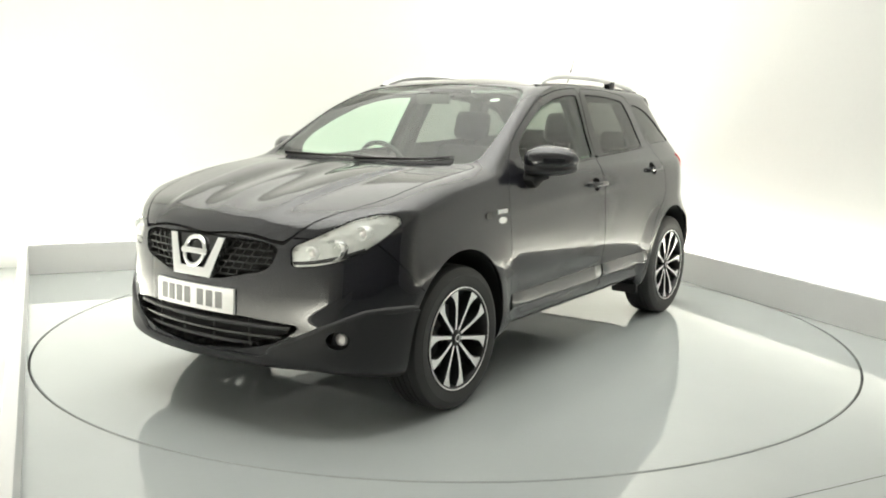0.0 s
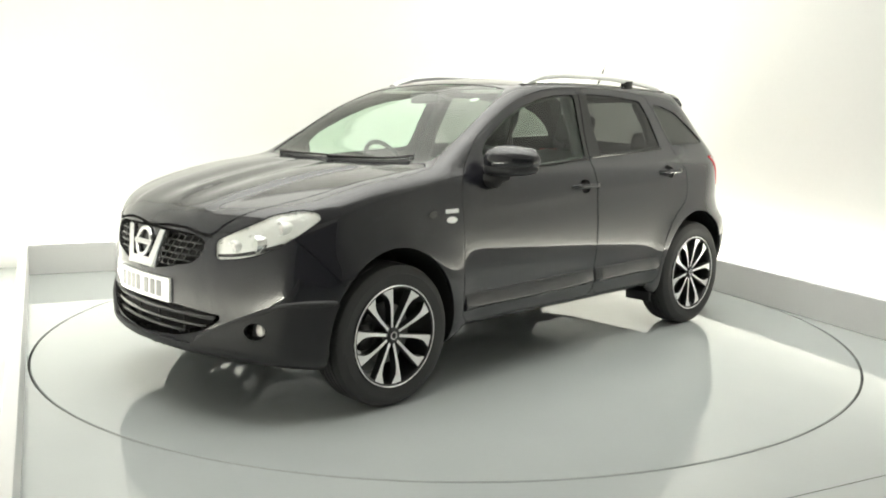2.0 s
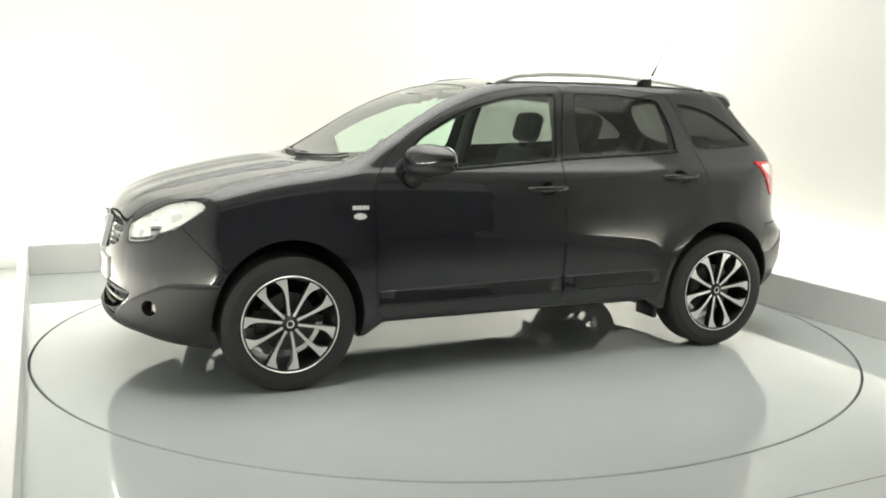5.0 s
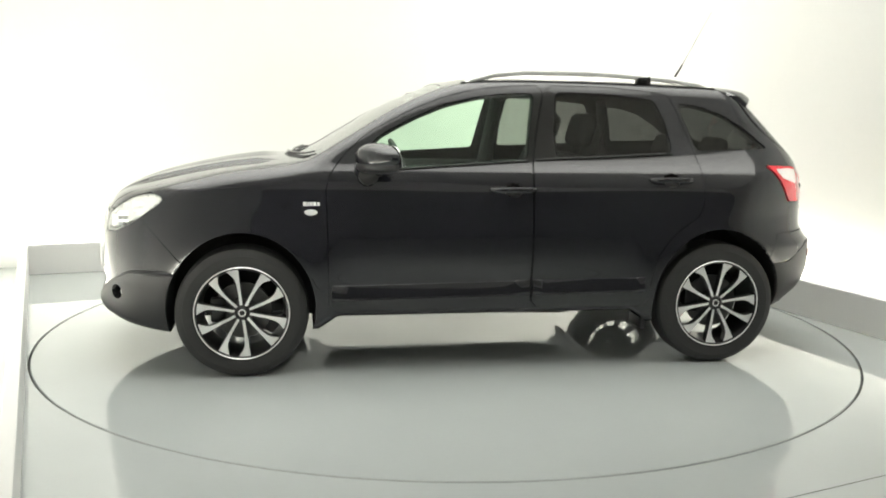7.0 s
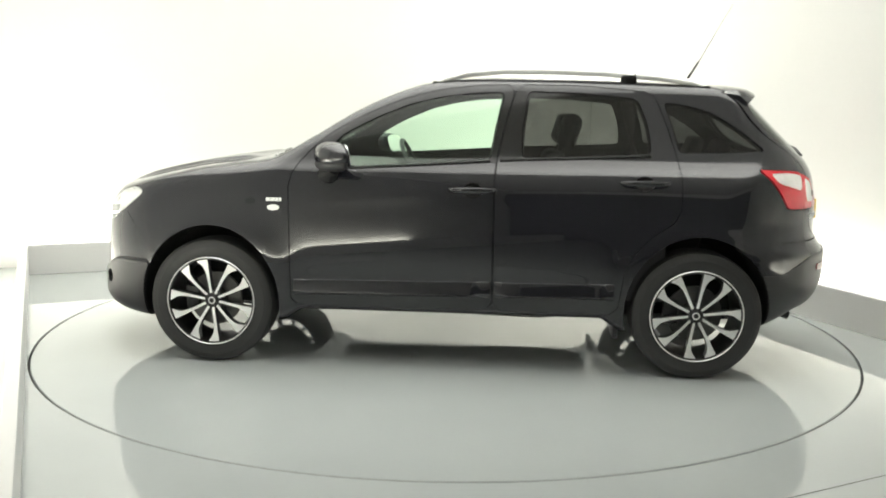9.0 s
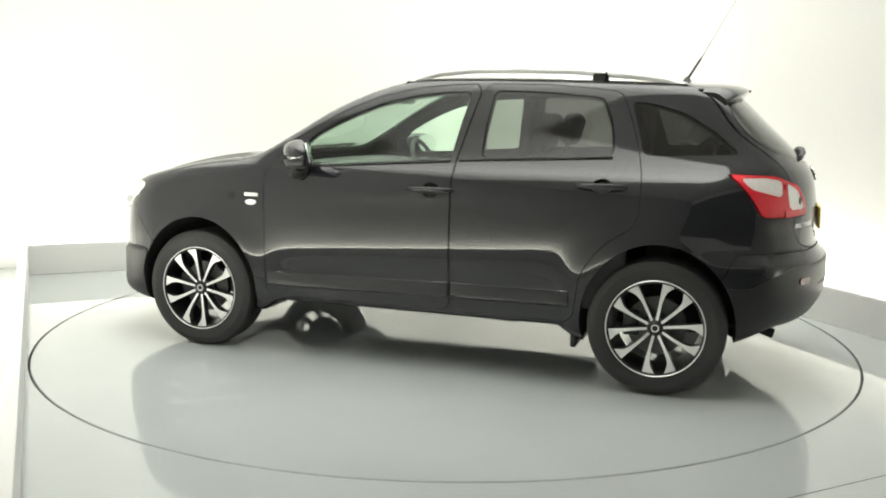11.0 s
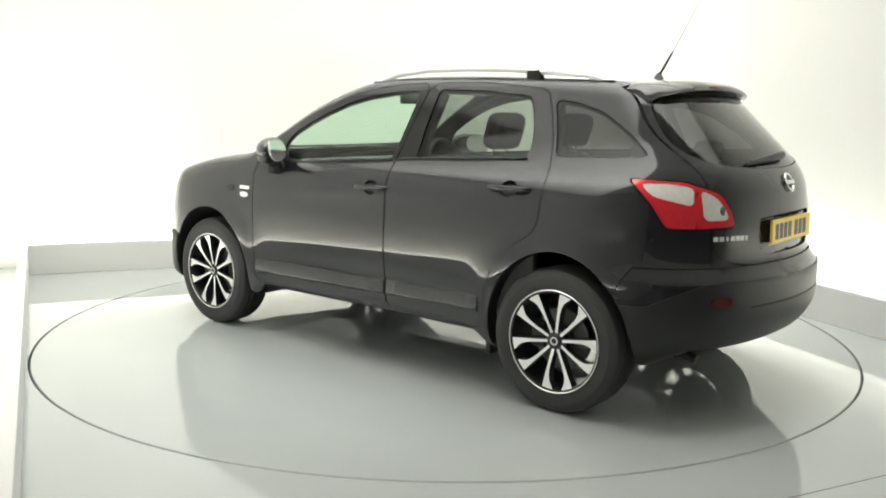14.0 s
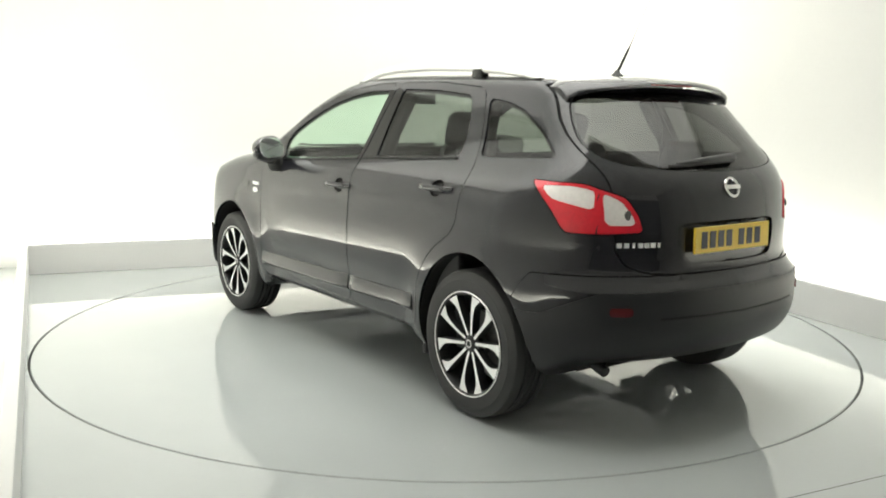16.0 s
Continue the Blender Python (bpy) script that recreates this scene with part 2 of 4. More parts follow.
def rounded(pts, times=2, radius=0.04):
    """Corner cutting of a closed outline, by no more than a radius."""
    p = np.array(pts, float)
    for _ in range(times):
        q = np.roll(p, -1, 0)
        t = np.minimum(0.25, radius / np.maximum(np.linalg.norm(q - p, axis=1), 1e-6))[:, None]
        p = np.stack([p * (1 - t) + q * t, p * t + q * (1 - t)], 1).reshape(-1, 2)
        radius *= 0.45
    return p


def outline(pts, times=2, radius=0.04):
    """Signed distance to a closed outline in two coordinates; below zero inside."""
    p = rounded(pts, times, radius)
    q = np.roll(p, -1, 0)
    lo, hi = p.min(0), p.max(0)

    def f(u, v):
        du = np.maximum(np.maximum(lo[0] - u, u - hi[0]), 0)
        dv = np.maximum(np.maximum(lo[1] - v, v - hi[1]), 0)
        out = np.hypot(du, dv) + 0.01
        near = out < 0.05
        u, v = u[near], v[near]
        best = np.full(u.shape, 9.0)
        inside = np.zeros(u.shape, bool)
        for (ax, ay), (bx, by) in zip(p, q):
            dx, dy = bx - ax, by - ay
            t = np.clip(((u - ax) * dx + (v - ay) * dy) / (dx * dx + dy * dy + 1e-12), 0, 1)
            best = np.minimum(best, np.hypot(u - ax - t * dx, v - ay - t * dy))
            cross = (ay > v) != (by > v)
            inside ^= cross & (u < (bx - ax) * (v - ay) / (by - ay + 1e-12) + ax)
        out[near] = np.where(inside, -best, best)
        return out
    return f


def twin(pts):
    """A closed outline from its half at positive first coordinate, mirrored."""
    return list(pts) + [(-u, v) for u, v in reversed(pts) if u > 1e-6]


def sheet_object(name, sheet, material, parent, lift=0.0, rim=0.012, label="", closed=False):
    """A sheet as one mesh with a turned-in edge; lift moves it along its normals."""
    V, N, F = sheet
    out = V + N * lift
    e = np.concatenate([F[:, [0, 1]], F[:, [1, 2]], F[:, [2, 0]]])
    s = np.sort(e, 1)
    keys, first, counts = np.unique(s, axis=0, return_index=True, return_counts=True)
    edge = e[first[counts == 1]]
    faces, verts = [tuple(t) for t in F.tolist()], [out]
    if rim and len(edge):
        n = len(out)
        ids, back = np.unique(edge.ravel(), return_inverse=True)
        back = back.reshape(-1, 2)
        verts += [out[ids], out[ids] - N[ids] * rim]
        k = len(ids)
        faces += [(n + b, n + a, n + k + a, n + k + b) for a, b in back.tolist()]
    if closed:
        n = sum(len(v) for v in verts)
        verts.append(out - N * rim)
        faces += [(n + c, n + b, n + a) for a, b, c in F.tolist()]
    me = bpy.data.meshes.new(name)
    me.from_pydata(np.concatenate(verts).tolist(), [], faces)
    me.polygons.foreach_set("use_smooth", [True] * len(me.polygons))
    me.materials.append(material)
    ob = new(name, me)
    ob.parent = parent
    return tagged(ob, label)


def part(name, bm, material, parent, label="", smooth=True, angle=0.6):
    """A bmesh as one mesh object under its thing or part."""
    bmesh.ops.recalc_face_normals(bm, faces=bm.faces)
    for f in bm.faces:
        f.smooth = smooth
    for e in bm.edges:
        if len(e.link_faces) == 2 and e.calc_face_angle(0) > angle:
            e.smooth = False
    me = bpy.data.meshes.new(name)
    bm.to_mesh(me)
    bm.free()
    me.materials.append(material)
    ob = new(name, me)
    ob.parent = parent
    return tagged(ob, label)


def box(bm, lo, hi, bevel=0.0, seg=2, m=None):
    """A box from corner to corner, with rounded edges."""
    c = [(l + h) / 2 for l, h in zip(lo, hi)]
    d = [h - l for l, h in zip(lo, hi)]
    t = Matrix.Translation(c) @ Matrix.Diagonal((*d, 1))
    got = bmesh.ops.create_cube(bm, size=1, matrix=t)
    vs = got["verts"]
    if bevel:
        es = list({e for v in vs for e in v.link_edges})
        r = bmesh.ops.bevel(bm, geom=es, offset=bevel, segments=seg, affect="EDGES", profile=0.5, clamp_overlap=True)
        vs = list({v for f in r["faces"] for v in f.verts} | {v for v in vs if v.is_valid})
    if m is not None:
        bmesh.ops.transform(bm, matrix=m, verts=vs)
    return vs


def tube(bm, pts, radius, sides=10, squash=1.0):
    """A rounded bar along a line of points; radius may be a list."""
    pts = [Vector(p) for p in pts]
    rad = radius if isinstance(radius, (list, tuple)) else [radius] * len(pts)
    rings, up = [], Vector((0, 0, 1))
    for i, p in enumerate(pts):
        d = (pts[min(i + 1, len(pts) - 1)] - pts[max(i - 1, 0)]).normalized()
        ref = up if abs(d.z) < 0.95 else Vector((0, 1, 0))
        u = d.cross(ref).normalized()
        w = u.cross(d).normalized()
        rings.append([bm.verts.new(p + rad[i] * (u * math.cos(t) * squash + w * math.sin(t)))
                      for t in [2 * math.pi * k / sides for k in range(sides)]])
    for r0, r1 in zip(rings, rings[1:]):
        for k in range(sides):
            bm.faces.new((r0[k], r0[(k + 1) % sides], r1[(k + 1) % sides], r1[k]))
    bm.faces.new(rings[0][::-1])
    bm.faces.new(rings[-1])


def spin(bm, profile, n=64, axis="y", centre=(0, 0, 0), closed=True):
    """Turns a profile of (radius, along) round an axis."""
    rings = []
    for k in range(n):
        t = 2 * math.pi * k / n
        c, s = math.cos(t), math.sin(t)
        row = []
        for r, h in profile:
            v = {"y": (r * c, h, r * s), "z": (r * c, r * s, h), "x": (h, r * c, r * s)}[axis]
            row.append(bm.verts.new(Vector(v) + Vector(centre)))
        rings.append(row)
    m = len(profile)
    for k in range(n):
        a, b = rings[k], rings[(k + 1) % n]
        for i in range(m if closed else m - 1):
            bm.faces.new((a[i], a[(i + 1) % m], b[(i + 1) % m], b[i]))


def slab(bm, pts, lift, depth, m=None, bevel=0.0):
    """A flat outline of (u, v) made into a plate between w = lift and lift - depth."""
    top = [bm.verts.new((u, v, lift)) for u, v in pts]
    low = [bm.verts.new((u, v, lift - depth)) for u, v in pts]
    f = bm.faces.new(top)
    bm.faces.new(low[::-1])
    n = len(pts)
    for i in range(n):
        bm.faces.new((low[i], low[(i + 1) % n], top[(i + 1) % n], top[i]))
    vs = top + low
    if bevel:
        r = bmesh.ops.bevel(bm, geom=list(f.edges), offset=bevel, segments=2, affect="EDGES", profile=0.6, clamp_overlap=True)
        vs = list({v for g in r["faces"] for v in g.verts} | {v for v in vs if v.is_valid})
    if m is not None:
        bmesh.ops.transform(bm, matrix=m, verts=vs)
    return vs



# ---- the studio ----
def structure(name, bm, mat, label):
    ob = part(name, bm, mat, None, label, smooth=False)
    ob.matrix_world = ROOM_M
    return tagged(ob, label, "", "", "structure")


TABLE_AT, TABLE_R = (-0.024, 0.099), 2.494


def build_studio():
    # floor with a round well for the turntable
    bm = bmesh.new()
    inv = ROOM_M.inverted()
    c = inv @ Vector((*TABLE_AT, 0))
    n = 160
    ring = [bm.verts.new((c.x + (TABLE_R + 0.012) * math.cos(2 * math.pi * k / n), c.y + (TABLE_R + 0.012) * math.sin(2 * math.pi * k / n), 0)) for k in range(n)]
    low = [bm.verts.new((v.co.x, v.co.y, -0.08)) for v in ring]
    x0, x1, y0, y1 = LEFT - 0.8, RIGHT + 0.8, NEAR - 1.0, BACK + 0.8
    outer = []
    for k in range(n):
        d = Vector((math.cos(2 * math.pi * k / n), math.sin(2 * math.pi * k / n)))
        s = min([(x1 - c.x) / d.x if d.x > 1e-6 else 99, (x0 - c.x) / d.x if d.x < -1e-6 else 99,
                 (y1 - c.y) / d.y if d.y > 1e-6 else 99, (y0 - c.y) / d.y if d.y < -1e-6 else 99])
        outer.append(bm.verts.new((c.x + d.x * s, c.y + d.y * s, 0)))
    for k in range(n):
        k2 = (k + 1) % n
        bm.faces.new((ring[k], outer[k], outer[k2], ring[k2]))
        bm.faces.new((ring[k], ring[k2], low[k2], low[k]))
        a, b = outer[k].co, outer[k2].co
        if abs(a.x - b.x) > 1e-4 and abs(a.y - b.y) > 1e-4:
            q = bm.verts.new((x1 if max(a.x, b.x) > x1 - 1e-4 else x0, y1 if max(a.y, b.y) > y1 - 1e-4 else y0, 0))
            bm.faces.new((outer[k], q, outer[k2]))
    structure("floor", bm, FLOORGREY, "pale grey glossy painted studio floor")
    bm = bmesh.new()
    spin(bm, [(0.0, -0.08), (TABLE_R + 0.012, -0.08), (TABLE_R + 0.012, -0.05), (0.0, -0.05)], 96, "z", c)
    structure("floor_well", bm, GROOVE, "dark joint round the turntable")
    # narrow straight joint in the floor paint near the camera
    bm = bmesh.new()
    p, q = inv @ Vector((1.10, -2.568, 0)), inv @ Vector((2.1, -2.08, 0))
    d = (q - p).normalized().cross(Vector((0, 0, 1))) * 0.0025
    f = [bm.verts.new(w + Vector((0, 0, 0.001))) for w in (p - d, q - d, q + d, p + d)]
    bm.faces.new(f)
    structure("floor_joint", bm, GROOVE, "thin dark straight joint in the floor")
    # kerb
    for nm, lo, hi in (("kerb_back", (LEFT - 0.06, BACK, 0), (RIGHT + 0.06, BACK + 0.06, KERB)),
                       ("kerb_left", (LEFT - 0.06, NEAR, 0), (LEFT, BACK, KERB)),
                       ("kerb_right", (RIGHT, NEAR, 0), (RIGHT + 0.06, BACK, KERB))):
        bm = bmesh.new()
        box(bm, lo, hi, 0.004, 2)
        if nm == "kerb_left":
            for v in bm.verts:
                v.co.x += (BACK - v.co.y) * 0.0477
        structure(nm, bm, KERBWHITE, "low white kerb hiding the wall washer lights")
    xa, xb, yb = LEFT - GAP, RIGHT + GAP, BACK + GAP
    for nm, lo, hi in (("wall_north", (xa - 0.12, yb, 0), (xb + 0.12, yb + 0.12, HIGH)),
                       ("wall_west", (xa - 0.12, NEAR - 0.3, 0), (xa, yb, HIGH)),
                       ("wall_east", (xb, NEAR - 0.3, 0), (xb + 0.12, yb, HIGH)),
                       ):
        bm = bmesh.new()
        box(bm, lo, hi)
        structure(nm, bm, WALLWHITE, "plain white painted studio wall")
    # unseen dark panel for the opening that the car's side mirrors
    bm = bmesh.new()
    box(bm, (xa - 0.12, NEAR - 0.42, 0), (xb + 0.12, NEAR - 0.3, 2.5))
    structure("dark_end_panel", bm, DARKEND, "unseen dark panel standing in for the opening behind the camera")
    # unseen white strip above it, mirrored in wheels and door tops
    bm = bmesh.new()
    box(bm, (xa - 0.12, NEAR - 0.42, 2.5), (xb + 0.12, NEAR - 0.3, HIGH))
    structure("wall_south", bm, WALLWHITE, "unseen plain white wall added above the dark panel")
    bm = bmesh.new()
    box(bm, (xa - 0.12, NEAR - 0.42, HIGH), (xb + 0.12, yb + 0.12, HIGH + 0.12))
    structure("ceiling", bm, CEILINGWHITE, "plain white painted ceiling")
    # the large box is added, out of view; the small one lights the corner
    for x, y, sx, sy in ((-0.05, BOX_MID, 5.6, BOX_LONG + 0.1), (2.55, 2.97, 0.3, 0.3)):
        th = tagged(new("ceiling_light"), "large flat white lit ceiling box, unseen, added as top fill" if sx > 1 else "small square lit ceiling light in the corner", "ceiling light", "ceiling lights")
        th.matrix_world = ROOM_M @ pose(x, y, HIGH)
        bm = bmesh.new()
        for lo, hi in (((-sx / 2, -sy / 2, -0.06), (sx / 2, -sy / 2 + 0.04, 0)), ((-sx / 2, sy / 2 - 0.04, -0.06), (sx / 2, sy / 2, 0)),
                       ((-sx / 2, -sy / 2 + 0.04, -0.06), (-sx / 2 + 0.04, sy / 2 - 0.04, 0)), ((sx / 2 - 0.04, -sy / 2 + 0.04, -0.06), (sx / 2, sy / 2 - 0.04, 0))):
            box(bm, lo, hi)
        part("frame", bm, SATIN, th, smooth=False)
        bm = bmesh.new()
        box(bm, (-sx / 2 + 0.042, -sy / 2 + 0.042, -0.05), (sx / 2 - 0.042, sy / 2 - 0.042, -0.03))
        part("diffuser", bm, PANELGLOW, th, smooth=False)


def build_washers():
    """Strip lights in the trough behind the kerb."""
    xm = (LEFT + RIGHT) / 2
    for x, y, turn, long in ((xm, BACK + 0.35, 0, 5.0), (LEFT - 0.35, SIDE_MID, 90, SIDE_LONG), (RIGHT + 0.35, SIDE_MID, 90, SIDE_LONG)):
        th = tagged(new("strip_light"), "white strip light in the trough behind the kerb", "strip light", "wall washer lights")
        th.matrix_world = ROOM_M @ pose(x, y, 0, 0, 0, turn)
        bm = bmesh.new()
        box(bm, (-long / 2, -0.045, 0.0), (long / 2, 0.045, 0.030), 0.004)
        part("batten", bm, KERBWHITE, th, smooth=False)
        bm = bmesh.new()
        tube(bm, [(-long / 2 + 0.05, 0, 0.044), (long / 2 - 0.05, 0, 0.044)], 0.013, 12)
        part("lamp_tube", bm, PANELGLOW, th)


def build_turntable():
    th = tagged(new("turntable"), "round pale grey turntable flush with the floor", "turntable")
    th.location = (*TABLE_AT, 0)
    bm = bmesh.new()
    r = TABLE_R
    spin(bm, [(0.0, 0.0), (r - 0.004, 0.0), (r, -0.004), (r, -0.045), (0.0, -0.045)], 192, "z")
    bmesh.ops.remove_doubles(bm, verts=bm.verts, dist=0.0005)
    part("deck", bm, TABLEGREY, th)
    bm = bmesh.new()
    spin(bm, [(r + 0.001, -0.02), (r + 0.005, -0.02), (r + 0.005, -0.006), (r + 0.001, -0.006)], 192, "z")
    part("edge_trim", bm, GROOVE, th, "dark rubber edge trim")
    return th


build_studio()
build_washers()
turntable = build_turntable()



# ---- the car ----
def lean(y, x, a):
    return 0.6 * y + a * 0.8 * x


FRONT_WINDOW = [(0.635, 1.105), (0.665, 1.19), (0.600, 1.262), (0.50, 1.318), (0.399, 1.368), (0.237, 1.434), (0.07, 1.475), (-0.10, 1.498), (-0.275, 1.505), (-0.24, 1.33), (-0.207, 1.145), (0.15, 1.122), (0.501, 1.100)]
REAR_WINDOW = [(-0.400, 1.512), (-0.689, 1.505), (-0.985, 1.478), (-1.035, 1.36), (-1.055, 1.26), (-1.055, 1.186), (-0.687, 1.168), (-0.372, 1.156), (-0.372, 1.30)]
QUARTER_WINDOW = [(-1.125, 1.462), (-1.253, 1.447), (-1.385, 1.408), (-1.53, 1.322), (-1.665, 1.212), (-1.48, 1.203), (-1.205, 1.195), (-1.17, 1.33)]
SCREEN = [(0.0, 1.085), (0.40, 1.050), (0.665, 0.985), (0.715, 0.93), (0.675, 0.56), (0.585, 0.27), (0.50, 0.225), (0.0, 0.200)]
BACKLIGHT = [(0.0, 1.505), (0.45, 1.490), (0.545, 1.470), (0.600, 1.33), (0.612, 1.25), (0.565, 1.203), (0.46, 1.179), (0.25, 1.163), (0.0, 1.157)]
HEADLIGHT = [(-1.328, 0.738), (-1.229, 0.748), (-1.138, 0.769), (-1.045, 0.806), (-0.945, 0.866), (-0.885, 0.906), (-0.855, 0.934), (-0.885, 0.958), (-0.957, 0.965), (-1.074, 0.940), (-1.222, 0.874), (-1.325, 0.824)]
TAILLIGHT = [(-0.822, 1.119), (-0.92, 1.00), (-0.978, 0.908), (-1.135, 0.905), (-1.298, 0.915), (-1.278, 0.98), (-1.226, 1.058), (-1.056, 1.111)]
TAIL_PALE_A = [(-0.870, 1.098), (-0.918, 1.046), (-1.098, 1.004), (-1.098, 1.086), (-1.0, 1.100)]
TAIL_PALE_B = [(-1.128, 1.076), (-1.204, 1.044), (-1.260, 0.972), (-1.262, 0.944), (-1.146, 0.944)]
GRILLE = [(0.0, 0.848), (0.36, 0.838), (0.440, 0.818), (0.430, 0.765), (0.40, 0.722), (0.17, 0.668), (0.0, 0.652)]
INTAKE = [(0.0, 0.517), (0.30, 0.512), (0.56, 0.492), (0.50, 0.44), (0.42, 0.402), (0.29, 0.372), (0.0, 0.352)]
HOOD = [(0.0, 1.10), (0.42, 1.065), (0.745, 0.965), (0.735, 1.35), (0.712, 1.66), (0.62, 1.86), (0.50, 2.008), (0.44, 2.045), (0.0, 2.09)]
FRONT_DOOR = [(0.865, 0.335), (0.872, 0.80), (0.880, 1.03), (0.80, 1.15), (0.665, 1.275), (0.42, 1.405), (0.23, 1.478), (0.06, 1.518), (-0.12, 1.540), (-0.335, 1.548), (-0.27, 1.30), (-0.228, 1.10), (-0.228, 0.335)]
REAR_DOOR = [(-0.234, 0.335), (-0.234, 1.10), (-0.276, 1.30), (-0.341, 1.548), (-0.70, 1.546), (-1.065, 1.515), (-1.10, 1.45), (-1.145, 1.33), (-1.187, 1.19), (-1.213, 1.06), (-1.205, 0.86), (-1.03, 0.742), (-0.93, 0.60), (-0.895, 0.335)]
TAILGATE = [(0.0, 0.735), (0.47, 0.738), (0.600, 0.79), (0.605, 1.0), (0.600, 1.12), (0.630, 1.22), (0.620, 1.34), (0.566, 1.48), (0.555, 1.535), (0.0, 1.57)]


def plan_field(pts, times, a, b, keep, radius=0.05):
    f = outline(pts, times, radius)
    return lambda V: np.maximum(f(V[:, a], V[:, b]), keep(V))


def side_field(pts, sgn, times=2, radius=0.04):
    f = outline(pts, times, radius)
    return lambda V: np.maximum(f(V[:, 0], V[:, 2]), 0.25 - sgn * V[:, 1])


def lean_field(pts, sgn, a, times=2, shift=0.0):
    f = outline(pts, times, 0.012)
    return lambda V: np.maximum(np.maximum(f(lean(sgn * V[:, 1], V[:, 0], a), V[:, 2]) + shift, 0.25 - sgn * V[:, 1]), 0.9 + a * V[:, 0])


def on_side(x, z, sgn=1, out=0.0):
    """A place on the flank at that station and height."""
    y = np.linspace(0.3, 1.0, 1401)
    f = skin(np.stack([0 * y + x, y, 0 * y + z], 1))
    return Vector((x, sgn * (float(y[np.argmax(f > 0)]) + out), z))


def on_top(x, y, out=0.0):
    z = np.linspace(0.7, 1.8, 2201)
    f = skin(np.stack([0 * z + x, 0 * z + y, z], 1))
    return Vector((x, y, float(z[len(z) - 1 - np.argmax(f[::-1] < 0)]) + out))


def on_end(y, z, way=1, out=0.0):
    x = np.linspace(1.2, 2.3, 2201)
    f = skin(np.stack([way * x, 0 * x + y, 0 * x + z], 1))
    return Vector((way * (float(x[len(x) - 1 - np.argmax(f[::-1] < 0)]) + out), y, z))


def end_frame(y, z, way, out=0.0):
    """A frame on the nose or tail: u across (to the viewer's right), v up, w outward."""
    p = on_end(y, z, way, out)
    q = np.array(p - Vector((way * out, 0, 0)))
    n = Vector([float(skin(q + d) - skin(q - d)) for d in np.eye(3) * 0.01]).normalized()
    v = (Vector((0, 0, 1)) - n * n.z).normalized()
    u = v.cross(n)
    m = Matrix((u, v, n)).transposed().to_4x4()
    m.translation = p
    return m


